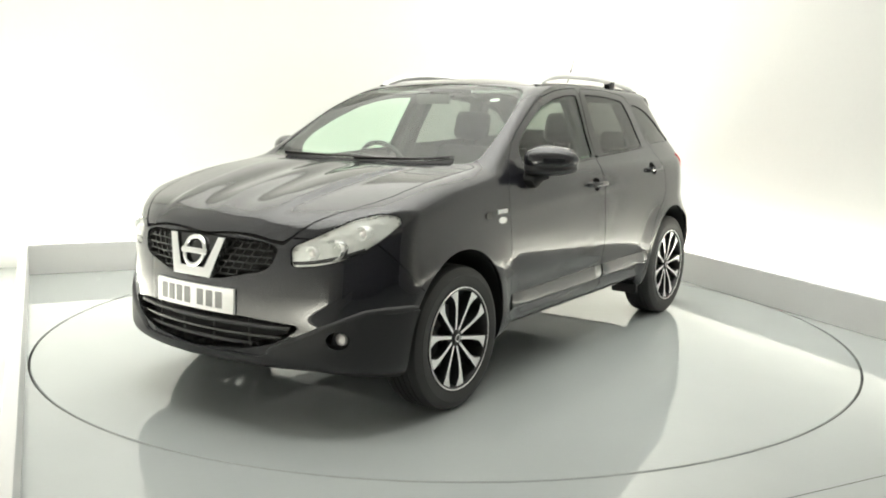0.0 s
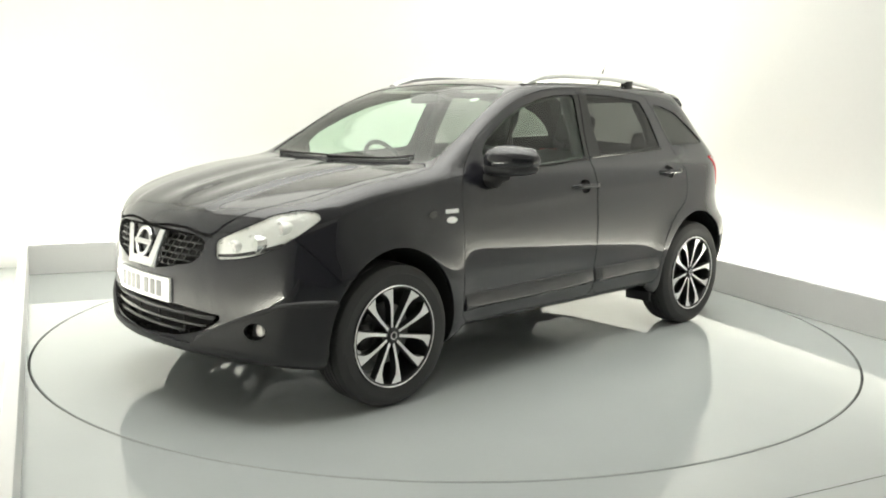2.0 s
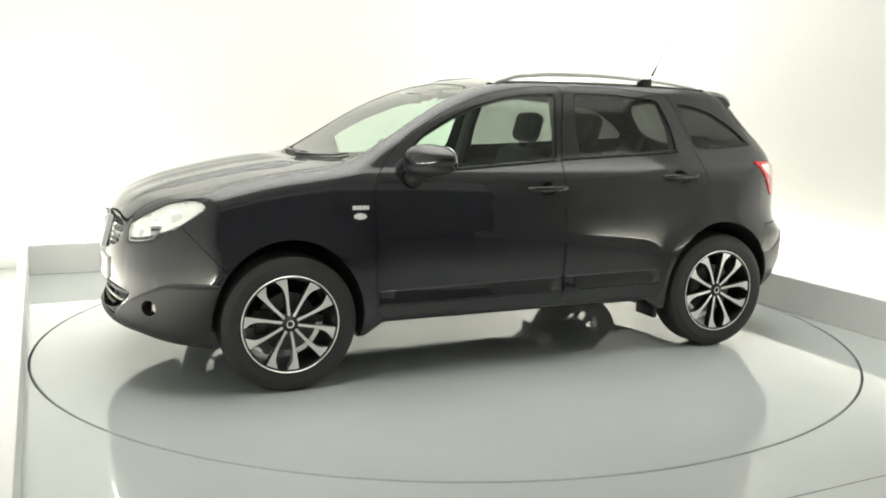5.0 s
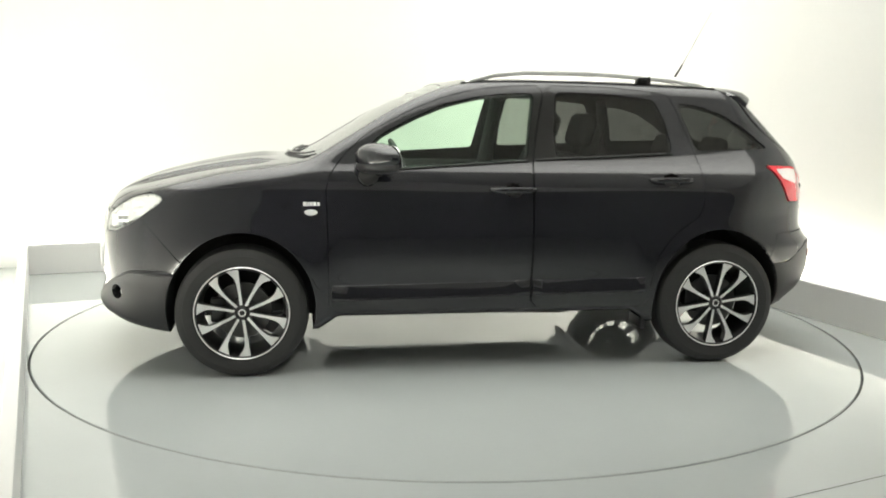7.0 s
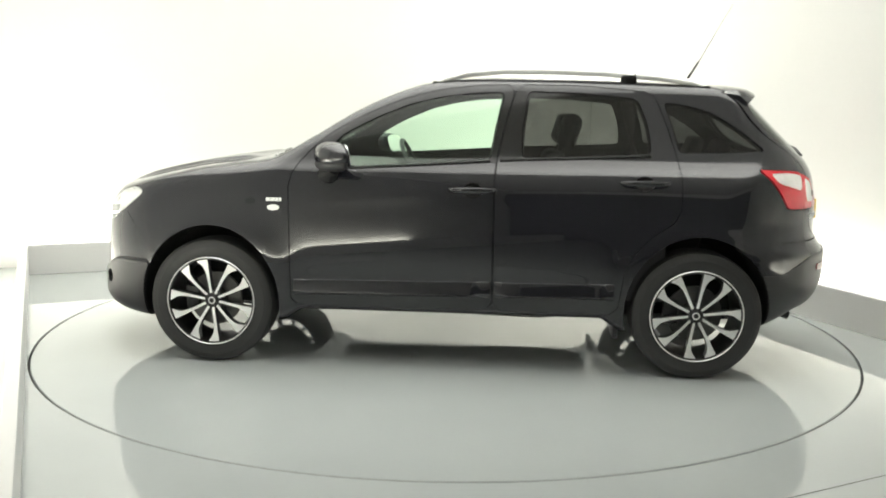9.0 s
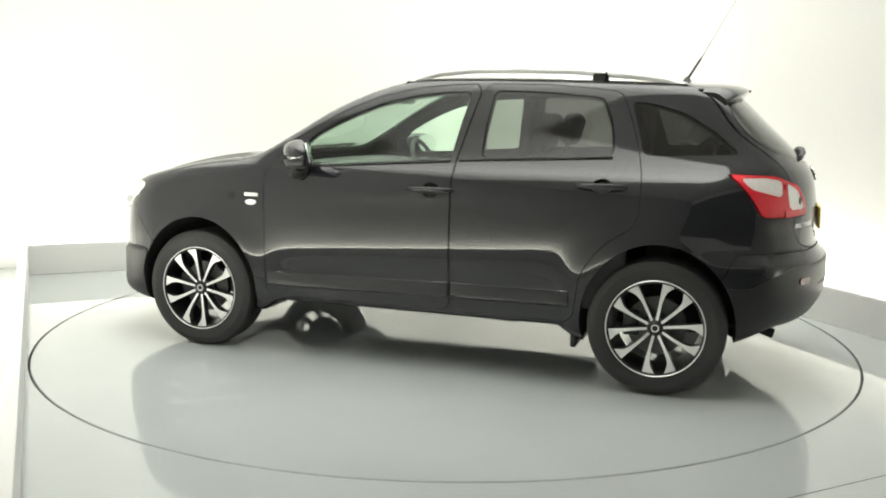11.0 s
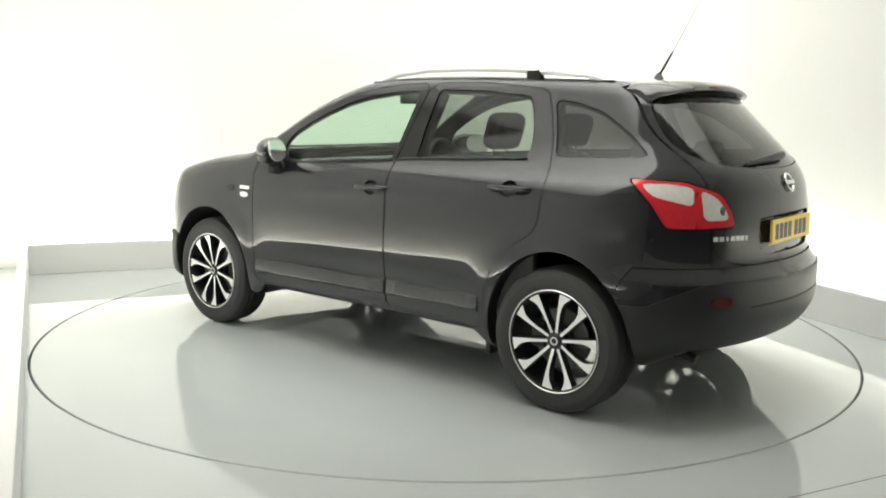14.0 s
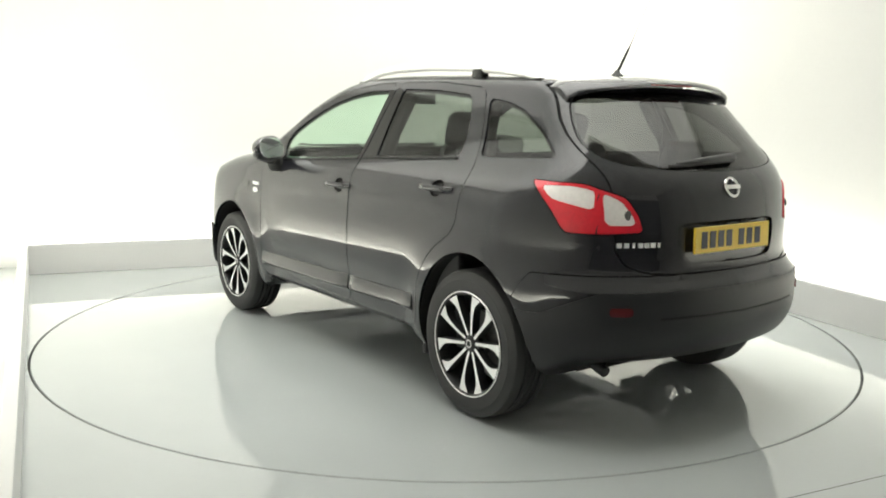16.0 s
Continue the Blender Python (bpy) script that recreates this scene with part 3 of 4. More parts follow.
def build_body(car):
    sheet = skin_sheet()
    arch = lambda V: np.maximum(np.minimum(np.hypot((V[:, 0] - HUB_X) / 0.92, V[:, 2] - 0.355), np.hypot((V[:, 0] + HUB_X) / 0.92, V[:, 2] - 0.355)) - 0.415, 0.42 - np.abs(V[:, 1]))
    _, rest = cut(sheet, arch)
    liner = rest

    def take(field, gap=0.003, line_gap=None):
        nonlocal rest, liner
        got, _ = cut(rest, lambda V: field(V) + gap)
        _, rest = cut(rest, lambda V: field(V) - gap)
        if line_gap is not None:
            _, liner = cut(liner, lambda V: field(V) - line_gap)
        return got

    upper = lambda V: 0.9 - V[:, 2]
    fore = lambda V: 1.7 - V[:, 0]
    aft = lambda V: V[:, 0] + 1.4
    sheet_object("windscreen", take(plan_field(twin(SCREEN), 2, 1, 0, upper), 0.001, -0.012), GREENGLASS, car, -0.003, 0.005, "green tinted laminated windscreen")
    sheet_object("rear_window", take(plan_field(twin(BACKLIGHT), 2, 1, 2, aft), 0.002, -0.012), PRIVACY, car, -0.003, 0.005, "dark tinted heated rear window")
    for sgn in (1, -1):
        for pts, nm, mat, lab in ((FRONT_WINDOW, "front_door_window", GREENGLASS, "green tinted door glass"), (REAR_WINDOW, "rear_door_window", PRIVACY, "dark privacy door glass"),
                                  (QUARTER_WINDOW, "quarter_window", DEEPGLASS, "dark privacy quarter glass")):
            sheet_object(nm, take(side_field(pts, sgn, 2, 0.018), 0.002, -0.012), mat, car, -0.006, 0.004, lab)
        # headlight: clear cover over a silvered bowl
        f = lean_field(HEADLIGHT, sgn, -1)
        got = take(f, 0.002, 0.004)
        lamp = sheet_object("headlight", got, REFLECTOR, car, -0.014, -0.010, "clear headlight with silvered bowl and projector")
        sheet_object("lens_cover", got, LAMPGLASS, lamp, 0.0, 0.004)
        for (yy, zz, r, d) in ((0.655, 0.815, 0.044, 0.05), (0.575, 0.80, 0.030, 0.04), (0.735, 0.885, 0.030, 0.04)):
            p = on_end(sgn * yy, zz, 1, -0.020)
            bm = bmesh.new()
            spin(bm, [(r * 0.62, -0.012), (r * 0.8, 0.012), (r, 0.016), (r, -d), (0.002, -d), (0.002, -d + 0.01)], 28, "x", p)
            part("projector_ring", bm, CHROME if r > 0.04 else SATIN, lamp)
            bm = bmesh.new()
            spin(bm, [(0.001, 0.018), (r * 0.3, 0.016), (r * 0.52, 0.006), (r * 0.62, -0.012), (0.001, -0.013)], 24, "x", p)
            part("projector_lens", bm, LAMPGLASS if r > 0.04 else CLEARLENS, lamp)
        bm = bmesh.new()
        tube(bm, [on_end(sgn * (0.50 + 0.25 * k / 8), 0.755 + 0.06 * (k / 8) ** 2, 1, -0.022) for k in range(9)], 0.010, 6)
        part("lower_bezel", bm, PLASTIC, lamp)
        # tail light
        f = lean_field(TAILLIGHT, sgn, 1)
        got = take(f, 0.003)
        seam = lambda V: np.abs(lean(sgn * V[:, 1], V[:, 0], 1) + 1.112) - 0.004
        _, got = cut(got, seam)
        pale_a, got = cut(got, lean_field(TAIL_PALE_A, sgn, 1))
        pale_b, got = cut(got, lean_field(TAIL_PALE_B, sgn, 1))
        lamp = sheet_object("tail_light", got, REDLENS, car, 0.006, 0.03, "red tail light with pale inner lenses")
        sheet_object("pale_lens", pale_a, CLEARLENS, lamp, 0.004, 0.02)
        sheet_object("reversing_lens", pale_b, CLEARLENS, lamp, 0.004, 0.02)
        p = on_end(sgn * 0.545, 0.985, -1, -0.001)
        bm = bmesh.new()
        spin(bm, [(0.001, -0.006), (0.018, -0.005), (0.024, 0.0), (0.024, 0.01), (0.001, 0.01)], 24, "x", p)
        part("bulb_ring", bm, STEEL, lamp)
        # fog lamp
        fog = lambda V: np.maximum(np.hypot((V[:, 1] * sgn - 0.692) * 1.0, V[:, 2] - 0.437) - 0.037, fore(V))
        got = take(fog, 0.002, 0.002)
        lamp = sheet_object("fog_light", got, PLASTIC, car, -0.03, -0.03, "round front fog light in black bezel")
        p = on_end(sgn * 0.692, 0.437, 1, -0.012)
        bm = bmesh.new()
        spin(bm, [(0.001, 0.004), (0.012, 0.002), (0.020, -0.004), (0.026, -0.006), (0.028, -0.02), (0.001, -0.02)], 28, "x", p)
        part("fog_lens", bm, CLEARLENS, lamp)
    # nose openings
    got = take(plan_field(twin(GRILLE), 2, 1, 2, fore, 0.02), 0.002, 0.0)
    grille = sheet_object("grille", got, DARK, car, -0.05, -0.045, "black honeycomb grille with chrome bracket")
    got2 = take(plan_field(twin(INTAKE), 2, 1, 2, fore, 0.02), 0.002, 0.0)
    intake = sheet_object("lower_intake", got2, DARK, car, -0.06, -0.055, "black slatted lower air intake")
    build_grille(grille, intake)
    # panels
    hood = take(plan_field(twin(HOOD), 1, 1, 0, lambda V: 0.80 - V[:, 2]), 0.003)
    sheet_object("hood", hood, PAINT, car, 0.0, 0.02, "glossy black bonnet with two raised ridges")
    for sgn in (1, -1):
        for pts, nm in ((FRONT_DOOR, "front_door"), (REAR_DOOR, "rear_door")):
            got = take(side_field(pts, sgn, 1), 0.002)
            blank = (lambda V: np.maximum(np.maximum(V[:, 0] + 0.203 + (V[:, 2] - 1.14) * 0.192, 1.128 - V[:, 2]), V[:, 2] - 1.508)) if nm == "front_door" else \
                (lambda V: np.maximum(np.maximum(-0.366 - (V[:, 2] - 1.156) * 0.08 - V[:, 0], 1.150 - V[:, 2]), V[:, 2] - 1.515))
            pillar, got = cut(got, blank)
            hx, hz = (-0.118, 0.985) if nm == "front_door" else (-1.02, 1.037)
            pocket = lambda V: np.maximum(np.hypot((V[:, 0] - hx) / 1.25, V[:, 2] - hz) - 0.040, 0.25 - sgn * V[:, 1])
            cup, got = cut(got, pocket)
            door = sheet_object(nm, got, PAINT, car, 0.0, 0.02)
            sheet_object("pillar_blank", pillar, GLOSSBLACK, door, 0.001, 0.012, "gloss black pillar blank")
            sheet_object("handle_recess", cup, DARK, door, -0.025, -0.025)
            bm = bmesh.new()
            n = 13
            pts2, rad = [], []
            for k in range(n):
                u = k / (n - 1)
                x = hx + 0.125 - 0.25 * u
                o = 0.030 * (1 - (2 * u - 1) ** 6) + 0.004
                pts2.append(on_side(x, hz + 0.004, sgn, o))
                rad.append(0.010 + 0.005 * (1 - (2 * u - 1) ** 2))
            tube(bm, pts2, rad, 10, 0.6)
            part("handle", bm, PAINT, door, "black door handle")
            belt = [(0.60, 1.092), (0.50, 1.093), (0.15, 1.115), (-0.205, 1.138)] if nm == "front_door" else [(-0.255, 1.142), (-0.372, 1.149), (-0.687, 1.161), (-1.055, 1.179)]
            bm = bmesh.new()
            tube(bm, [on_side(x, z, sgn, 0.002) for x, z in belt], 0.0075, 8)
            part("belt_trim", bm, GLOSSBLACK, door, "gloss black belt weatherstrip")
            x0, x1 = (0.850, -0.220) if nm == "front_door" else (-0.242, -0.875)
            bm = bmesh.new()
            rows = []
            for k in range(25):
                u = k / 24
                x = x0 + (x1 - x0) * u
                rise = 0.022 * (0.845 - x) / 1.7
                thin = min(1.0, 12 * u, 12 * (1 - u))
                rows.append([bm.verts.new(on_side(x, z + rise, sgn, o * (0.45 + 0.55 * thin))) for z, o in ((0.484, -0.004), (0.478, 0.006), (0.420, 0.026), (0.412, 0.027), (0.398, 0.014), (0.394, -0.004))])
            for a, b in zip(rows, rows[1:]):
                for i in range(5):
                    bm.faces.new((a[i], a[i + 1], b[i + 1], b[i]))
            bm.faces.new(rows[0])
            bm.faces.new(rows[-1])
            part("side_moulding", bm, PAINT, door, "black side rubbing strip")
    lid = take(plan_field(twin(TAILGATE), 1, 1, 2, aft), 0.003)
    niche = outline(twin([(0.0, 0.952), (0.30, 0.947), (0.342, 0.93), (0.325, 0.80), (0.285, 0.772), (0.0, 0.770)]), 1)
    pan, lid = cut(lid, lambda V: niche(V[:, 1], V[:, 2]))
    gate = sheet_object("tailgate", lid, PAINT, car, 0.0, 0.02, "glossy black tailgate")
    sheet_object("plate_recess", pan, PAINT, gate, -0.012, -0.012)
    # bumpers: gloss upper, charcoal lower
    flank_f = lambda V: np.maximum(1.60 - V[:, 0] + 0.9 * np.maximum(V[:, 2] - 0.60, 0), V[:, 2] - 0.86)
    nose = take(flank_f, 0.0025)
    lower = lambda V: V[:, 2] - (0.548 - 0.20 * np.clip((0.78 - np.abs(V[:, 1])) / 0.40, 0, 1))
    low, high = cut(nose, lower)
    bumper = sheet_object("front_bumper", high, PAINT, car, 0.0, 0.02, "glossy black front bumper")
    sheet_object("lower_valance", low, PLASTIC, bumper, 0.012, 0.024, "charcoal plastic lower valance")
    for sgn in (1, -1):
        edge_y = lambda q: 0.552 - 0.20 * min(1, max(0, (0.78 - q) / 0.40))
        line = [on_end(sgn * q, edge_y(q), 1, -0.004) for q in [0.40 + 0.40 * k / 14 for k in range(15)]]
        line += [on_side(x, 0.556, sgn, 0.0) for x in (1.80, 1.74, 1.69, 1.66)]
        bm = bmesh.new()
        tube(bm, line, [0.006] + [0.017] * 16 + [0.015, 0.008], 10)
        part("valance_lip", bm, PLASTIC, bumper, "charcoal plastic lip above the fog light")
    flank_r = lambda V: np.maximum(V[:, 0] + 1.60 + 0.5 * np.maximum(V[:, 2] - 0.58, 0), V[:, 2] - 0.735)
    tail = take(flank_r, 0.0025)
    low, high = cut(tail, lambda V: V[:, 2] - 0.672 + 0.10 * np.clip((V[:, 0] + 1.95) / 0.2, 0, 1))
    bumper = sheet_object("rear_bumper", high, PAINT, car, 0.0, 0.02, "black rear bumper with charcoal lower skirt")
    sheet_object("lower_skirt", low, PLASTIC, bumper, 0.004, 0.02, "charcoal plastic lower skirt")
    bm = bmesh.new()
    tube(bm, [on_end(-0.46 + 0.92 * k / 20, 0.560, -1, 0.002) for k in range(21)], 0.006, 6)
    part("skirt_groove", bm, DARK, bumper)
    for yy in (0.62, -0.62):
        bm = bmesh.new()
        m = end_frame(yy, 0.595, -1, 0.004)
        slab(bm, rounded([(-0.05, -0.018), (0.05, -0.018), (0.05, 0.018), (-0.05, 0.018)], 2, 0.01).tolist(), 0.006, 0.012, m)
        part("reflector", bm, AMBER, bumper, "dull red bumper reflector")
    # remaining skin: roof, wings and quarters
    top = lambda V: np.maximum(np.maximum(np.abs(V[:, 1]) - 0.545, 1.2 - V[:, 2]), V[:, 0] - 0.30)
    roof = take(top, 0.0015)
    sheet_object("roof", roof, PAINT, car, 0.0, 0.02, "glossy black roof")
    for sgn in (1, -1):
        wing = take(lambda V: np.maximum(0.885 - V[:, 0], 0.1 - sgn * V[:, 1]), 0.0)
        sheet_object("front_wing", wing, PAINT, car, 0.0, 0.02)
    sheet_object("body_side", rest, PAINT, car, 0.0, 0.02, "glossy black metallic body sides and pillars")
    sheet_object("body_frame", liner, DARK, car, -0.016, 0.0)
    head = cut(cut(sheet, lambda V: np.maximum(1.35 - V[:, 2], np.abs(V[:, 1]) - 0.50))[0], lambda V: np.maximum(V[:, 0] - 0.15, -1.55 - V[:, 0]))[0]
    sheet_object("headlining", head, LINING, car, -0.03, 0.0)


def build_grille(grille, intake):
    # honeycomb bars
    reach = lambda z: min(0.408, 0.20 + (z - 0.66) * 2.9)
    for row in range(6):
        z = 0.684 + 0.0285 * row
        half = reach(z)
        bm = bmesh.new()
        tube(bm, [on_end(-half + 2 * half * k / 20, z, 1, -0.016) for k in range(21)], 0.0058, 6)
        part("grille_bar", bm, GLOSSBLACK, grille)
    for row in range(5):
        z = 0.684 + 0.0285 * row
        for k in range(-9, 10):
            y = (k + 0.5 * (row % 2)) * 0.048
            if abs(y) < 0.12 or abs(y) > reach(z) - 0.005:
                continue
            bm = bmesh.new()
            d = 0.007 if k > 0 else -0.007
            tube(bm, [on_end(y - d, z, 1, -0.016), on_end(y + d, z + 0.0285, 1, -0.016)], 0.0052, 6)
            part("grille_strut", bm, GLOSSBLACK, grille)
    # chrome bracket
    m = end_frame(0.0, 0.745, 1, 0.002)
    bm = bmesh.new()
    slab(bm, [(-0.182, 0.098), (-0.135, 0.098), (-0.082, -0.048), (0.082, -0.048), (0.135, 0.098), (0.182, 0.098), (0.118, -0.085), (-0.118, -0.085)], 0.012, 0.03, m, 0.005)
    part("chrome_bracket", bm, CHROME, grille, "bright chrome bracket", angle=0.4)
    bm = bmesh.new()
    slab(bm, [(-0.13, 0.10), (0.13, 0.10), (0.078, -0.04), (-0.078, -0.04)], 0.0, 0.01, m)
    part("badge_backing", bm, GLOSSBLACK, grille)
    bm = bmesh.new()
    ring = [(0.064 + 0.010 * math.cos(t), 0.008 * math.sin(t)) for t in [2 * math.pi * k / 10 for k in range(10)]]
    spin(bm, ring, 40, "z")
    bmesh.ops.transform(bm, matrix=m @ Matrix.Translation((0, 0.025, 0.012)), verts=bm.verts)
    part("badge_ring", bm, CHROME, grille)
    bm = bmesh.new()
    box(bm, (-0.084, 0.012, 0.006), (0.084, 0.038, 0.019), 0.004)
    bmesh.ops.transform(bm, matrix=m, verts=bm.verts)
    part("badge_bar", bm, CHROME, grille)
    for z, half in ((0.475, 0.50), (0.430, 0.46), (0.392, 0.38)):
        bm = bmesh.new()
        tube(bm, [on_end(-half + 2 * half * k / 20, z, 1, -0.022) for k in range(21)], 0.009 if z < 0.45 else 0.011, 8, 0.7)
        part("intake_slat", bm, GLOSSBLACK if z == 0.430 else PLASTIC, intake)
    for y in (-0.30, -0.10, 0.10, 0.30):
        bm = bmesh.new()
        tube(bm, [on_end(y, 0.375, 1, -0.03), on_end(y, 0.505, 1, -0.03)], 0.007, 6)
        part("intake_post", bm, PLASTIC, intake)


def build_plates(car):
    """Number plates, with plain bars for the characters."""
    for way, y0, z0, out, mat, lab in ((1, -0.005, 0.572, 0.005, WHITEPLATE, "white front number plate with dark bars"), (-1, 0.012, 0.874, 0.002, YELLOWPLATE, "yellow rear number plate with dark bars")):
        m = end_frame(y0, z0, way, out)
        bm = bmesh.new()
        bend = 0.24 if way == 1 else 0.0       # the front plate follows the bumper
        rows = []
        for k in range(17):
            u = -0.256 + 0.512 * k / 16
            rows.append([bm.verts.new(m @ Vector((u, v, d - bend * u * u))) for v, d in ((-0.0555, 0.003), (-0.0545, 0.004), (0.0545, 0.004), (0.0555, 0.003), (0.0555, -0.008), (-0.0555, -0.008))])
        for a, b in zip(rows, rows[1:]):
            for i in range(6):
                bm.faces.new((a[i], a[(i + 1) % 6], b[(i + 1) % 6], b[i]))
        bm.faces.new(rows[0])
        bm.faces.new(rows[-1])
        plate = part("number_plate", bm, mat, car, lab, smooth=False)
        for u in (-0.198, -0.142, -0.086, -0.030, 0.056, 0.114, 0.172):
            w = 0.020
            bm = bmesh.new()
            at = m @ Matrix.Translation((u, 0, 0.0054 - bend * u * u)) @ Matrix.Rotation(math.atan(2 * bend * u), 4, "Y")
            slab(bm, [(-w, -0.036), (w, -0.036), (w, 0.036), (-w, 0.036)], 0.0, 0.002, at)
            part("character_bar", bm, GLAREINK if way == 1 else INK, plate, smooth=False)
        if way == 1:
            bm = bmesh.new()
            slab(bm, [(-0.20, -0.060), (0.20, -0.060), (0.20, 0.052), (-0.20, 0.052)], -0.016, 0.03, m)
            part("plate_holder", bm, PLASTIC, plate, smooth=False)


def wheel_mesh_parts(car, at, sgn, phase):
    """One wheel: tyre, machined ten-spoke alloy with dark pockets, disc behind."""
    base = Matrix.Translation(at) @ (Matrix.Rotation(math.pi, 4, "Z") if sgn < 0 else Matrix())
    bm = bmesh.new()
    w = 0.108
    prof = [(0.236, -w + 0.012), (0.250, -w + 0.004), (0.285, -w), (0.318, -w + 0.004), (0.336, -w + 0.016), (0.343, -w + 0.034)]
    for g in (-0.045, -0.015, 0.015, 0.045):
        prof += [(0.345, g - 0.005), (0.337, g - 0.004), (0.337, g + 0.004), (0.345, g + 0.005)]
    prof += [(0.343, w - 0.034), (0.336, w - 0.016), (0.318, w - 0.004), (0.302, w - 0.001), (0.300, w + 0.001), (0.285, w), (0.262, w - 0.001), (0.252, w - 0.005), (0.236, w - 0.012)]
    spin(bm, prof, 96, "y")
    bmesh.ops.transform(bm, matrix=base, verts=bm.verts)
    wheel = part("wheel", bm, RUBBER, car, "black tyre on machined alloy wheel", angle=0.5)
    bm = bmesh.new()
    spin(bm, [(0.236, w - 0.014), (0.243, w - 0.006), (0.246, w - 0.002), (0.243, w + 0.001), (0.232, w - 0.004), (0.226, w - 0.020), (0.222, w - 0.06), (0.212, 0.0), (0.214, -w + 0.02), (0.236, -w + 0.014)], 96, "y")
    bmesh.ops.transform(bm, matrix=base, verts=bm.verts)
    part("rim_barrel", bm, ALLOYDARK, wheel)
    bm = bmesh.new()
    spin(bm, [(0.2370, w - 0.012), (0.2450, w - 0.0035), (0.2462, w - 0.001), (0.2425, w + 0.0025), (0.2380, w - 0.002)], 96, "y")
    bmesh.ops.transform(bm, matrix=base, verts=bm.verts)
    part("rim_lip", bm, ALLOY, wheel)
    # spokes in mirrored pairs round rounded pockets
    for k in range(10):
        hand = 1 if k % 2 == 0 else -1
        ang = phase + 72 * (k // 2) + hand * 18.5
        a = radians(ang)
        ux, uz = -math.cos(a), math.sin(a)
        px, pz = math.sin(a), math.cos(a)          # to growing angle
        inner = -hand                              # pocket side
        bm = bmesh.new()
        rows = []
        for r, t in ((0.040, 0.0074), (0.08, 0.0068), (0.115, 0.0069), (0.14, 0.0081), (0.160, 0.0105), (0.177, 0.0146), (0.192, 0.0210), (0.205, 0.0315), (0.217, 0.043), (0.2290, 0.053), (0.2380, 0.060)):
            dish = 0.016 * (1 - min(1, r / 0.23)) ** 2 + 0.006 * (1 - min(1, r / 0.23))
            o = 0.0062 + 0.0045 * r / 0.23
            row = []
            for d, y in ((-inner * o * 1.1, w - 0.050 - dish), (-inner * o, w - 0.008 - dish), (inner * t, w - 0.008 - dish), (inner * t * 1.06, w - 0.050 - dish)):
                row.append(bm.verts.new((ux * r + px * d, y, uz * r + pz * d)))
            rows.append(row)
        for c, d in zip(rows, rows[1:]):
            for i in range(3):
                bm.faces.new((c[i], c[i + 1], d[i + 1], d[i]))
        bm.faces.new(rows[0])
        bm.faces.new(rows[-1])
        bmesh.ops.transform(bm, matrix=base, verts=bm.verts)
        ob = part("spoke", bm, ALLOY, wheel, smooth=False)
        ob.data.materials.append(ALLOYDARK)
        for p in ob.data.polygons:
            if abs(p.normal.y) < 0.75:
                p.material_index = 1
    bm = bmesh.new()
    spin(bm, [(0.001, w - 0.016), (0.026, w - 0.017), (0.031, w - 0.022), (0.050, w - 0.034), (0.052, w - 0.06), (0.001, w - 0.06)], 36, "y")
    bmesh.ops.transform(bm, matrix=base, verts=bm.verts)
    part("hub", bm, ALLOYDARK, wheel)
    bm = bmesh.new()
    spin(bm, [(0.014, w - 0.0155), (0.017, w - 0.0135), (0.020, w - 0.0155)], 30, "y")
    bmesh.ops.transform(bm, matrix=base, verts=bm.verts)
    part("hub_ring", bm, SATIN, wheel)
    for k in range(5):
        a = radians(phase + 72 * k)
        bm = bmesh.new()
        spin(bm, [(0.001, w - 0.030), (0.007, w - 0.031), (0.009, w - 0.036), (0.009, w - 0.055), (0.001, w - 0.055)], 10, "y", (-0.042 * 1.25 * math.cos(a), 0, 0.042 * 1.25 * math.sin(a)))
        bmesh.ops.transform(bm, matrix=base, verts=bm.verts)
        part("wheel_nut", bm, STEEL, wheel)
    bm = bmesh.new()
    spin(bm, [(0.07, w - 0.085), (0.148, w - 0.085), (0.148, w - 0.107), (0.07, w - 0.107), (0.068, w - 0.065), (0.001, w - 0.065), (0.001, w - 0.11), (0.066, w - 0.11)], 48, "y", closed=False)
    bmesh.ops.transform(bm, matrix=base, verts=bm.verts)
    part("brake_disc", bm, STEEL, wheel)
    bm = bmesh.new()
    box(bm, (0.085, w - 0.12, -0.06), (0.165, w - 0.065, 0.07), 0.012)
    bmesh.ops.transform(bm, matrix=base, verts=bm.verts)
    part("brake_caliper", bm, ALLOYDARK, wheel)


def build_arch_liner(car, hx, sgn):
    bm = bmesh.new()
    rows = []
    for k in range(33):
        t = radians(-14 + 208 * k / 32)
        c, s = math.cos(t), math.sin(t)
        rows.append([bm.verts.new((hx + 0.92 * r * c, sgn * y, 0.355 + r * s)) for r, y in ((0.414, 0.880), (0.416, 0.84), (0.42, 0.55), (0.34, 0.47), (0.02, 0.46))])
    for a, b in zip(rows, rows[1:]):
        for i in range(4):
            bm.faces.new((a[i], a[i + 1], b[i + 1], b[i]))
    # trim to the flank
    for v in bm.verts:
        if abs(v.co.y) > 0.8:
            lim = on_side(v.co.x, max(0.26, v.co.z), 1).y
            v.co.y = sgn * min(abs(v.co.y), lim - 0.004)
    part("wheel_arch_liner", bm, DARK, car)


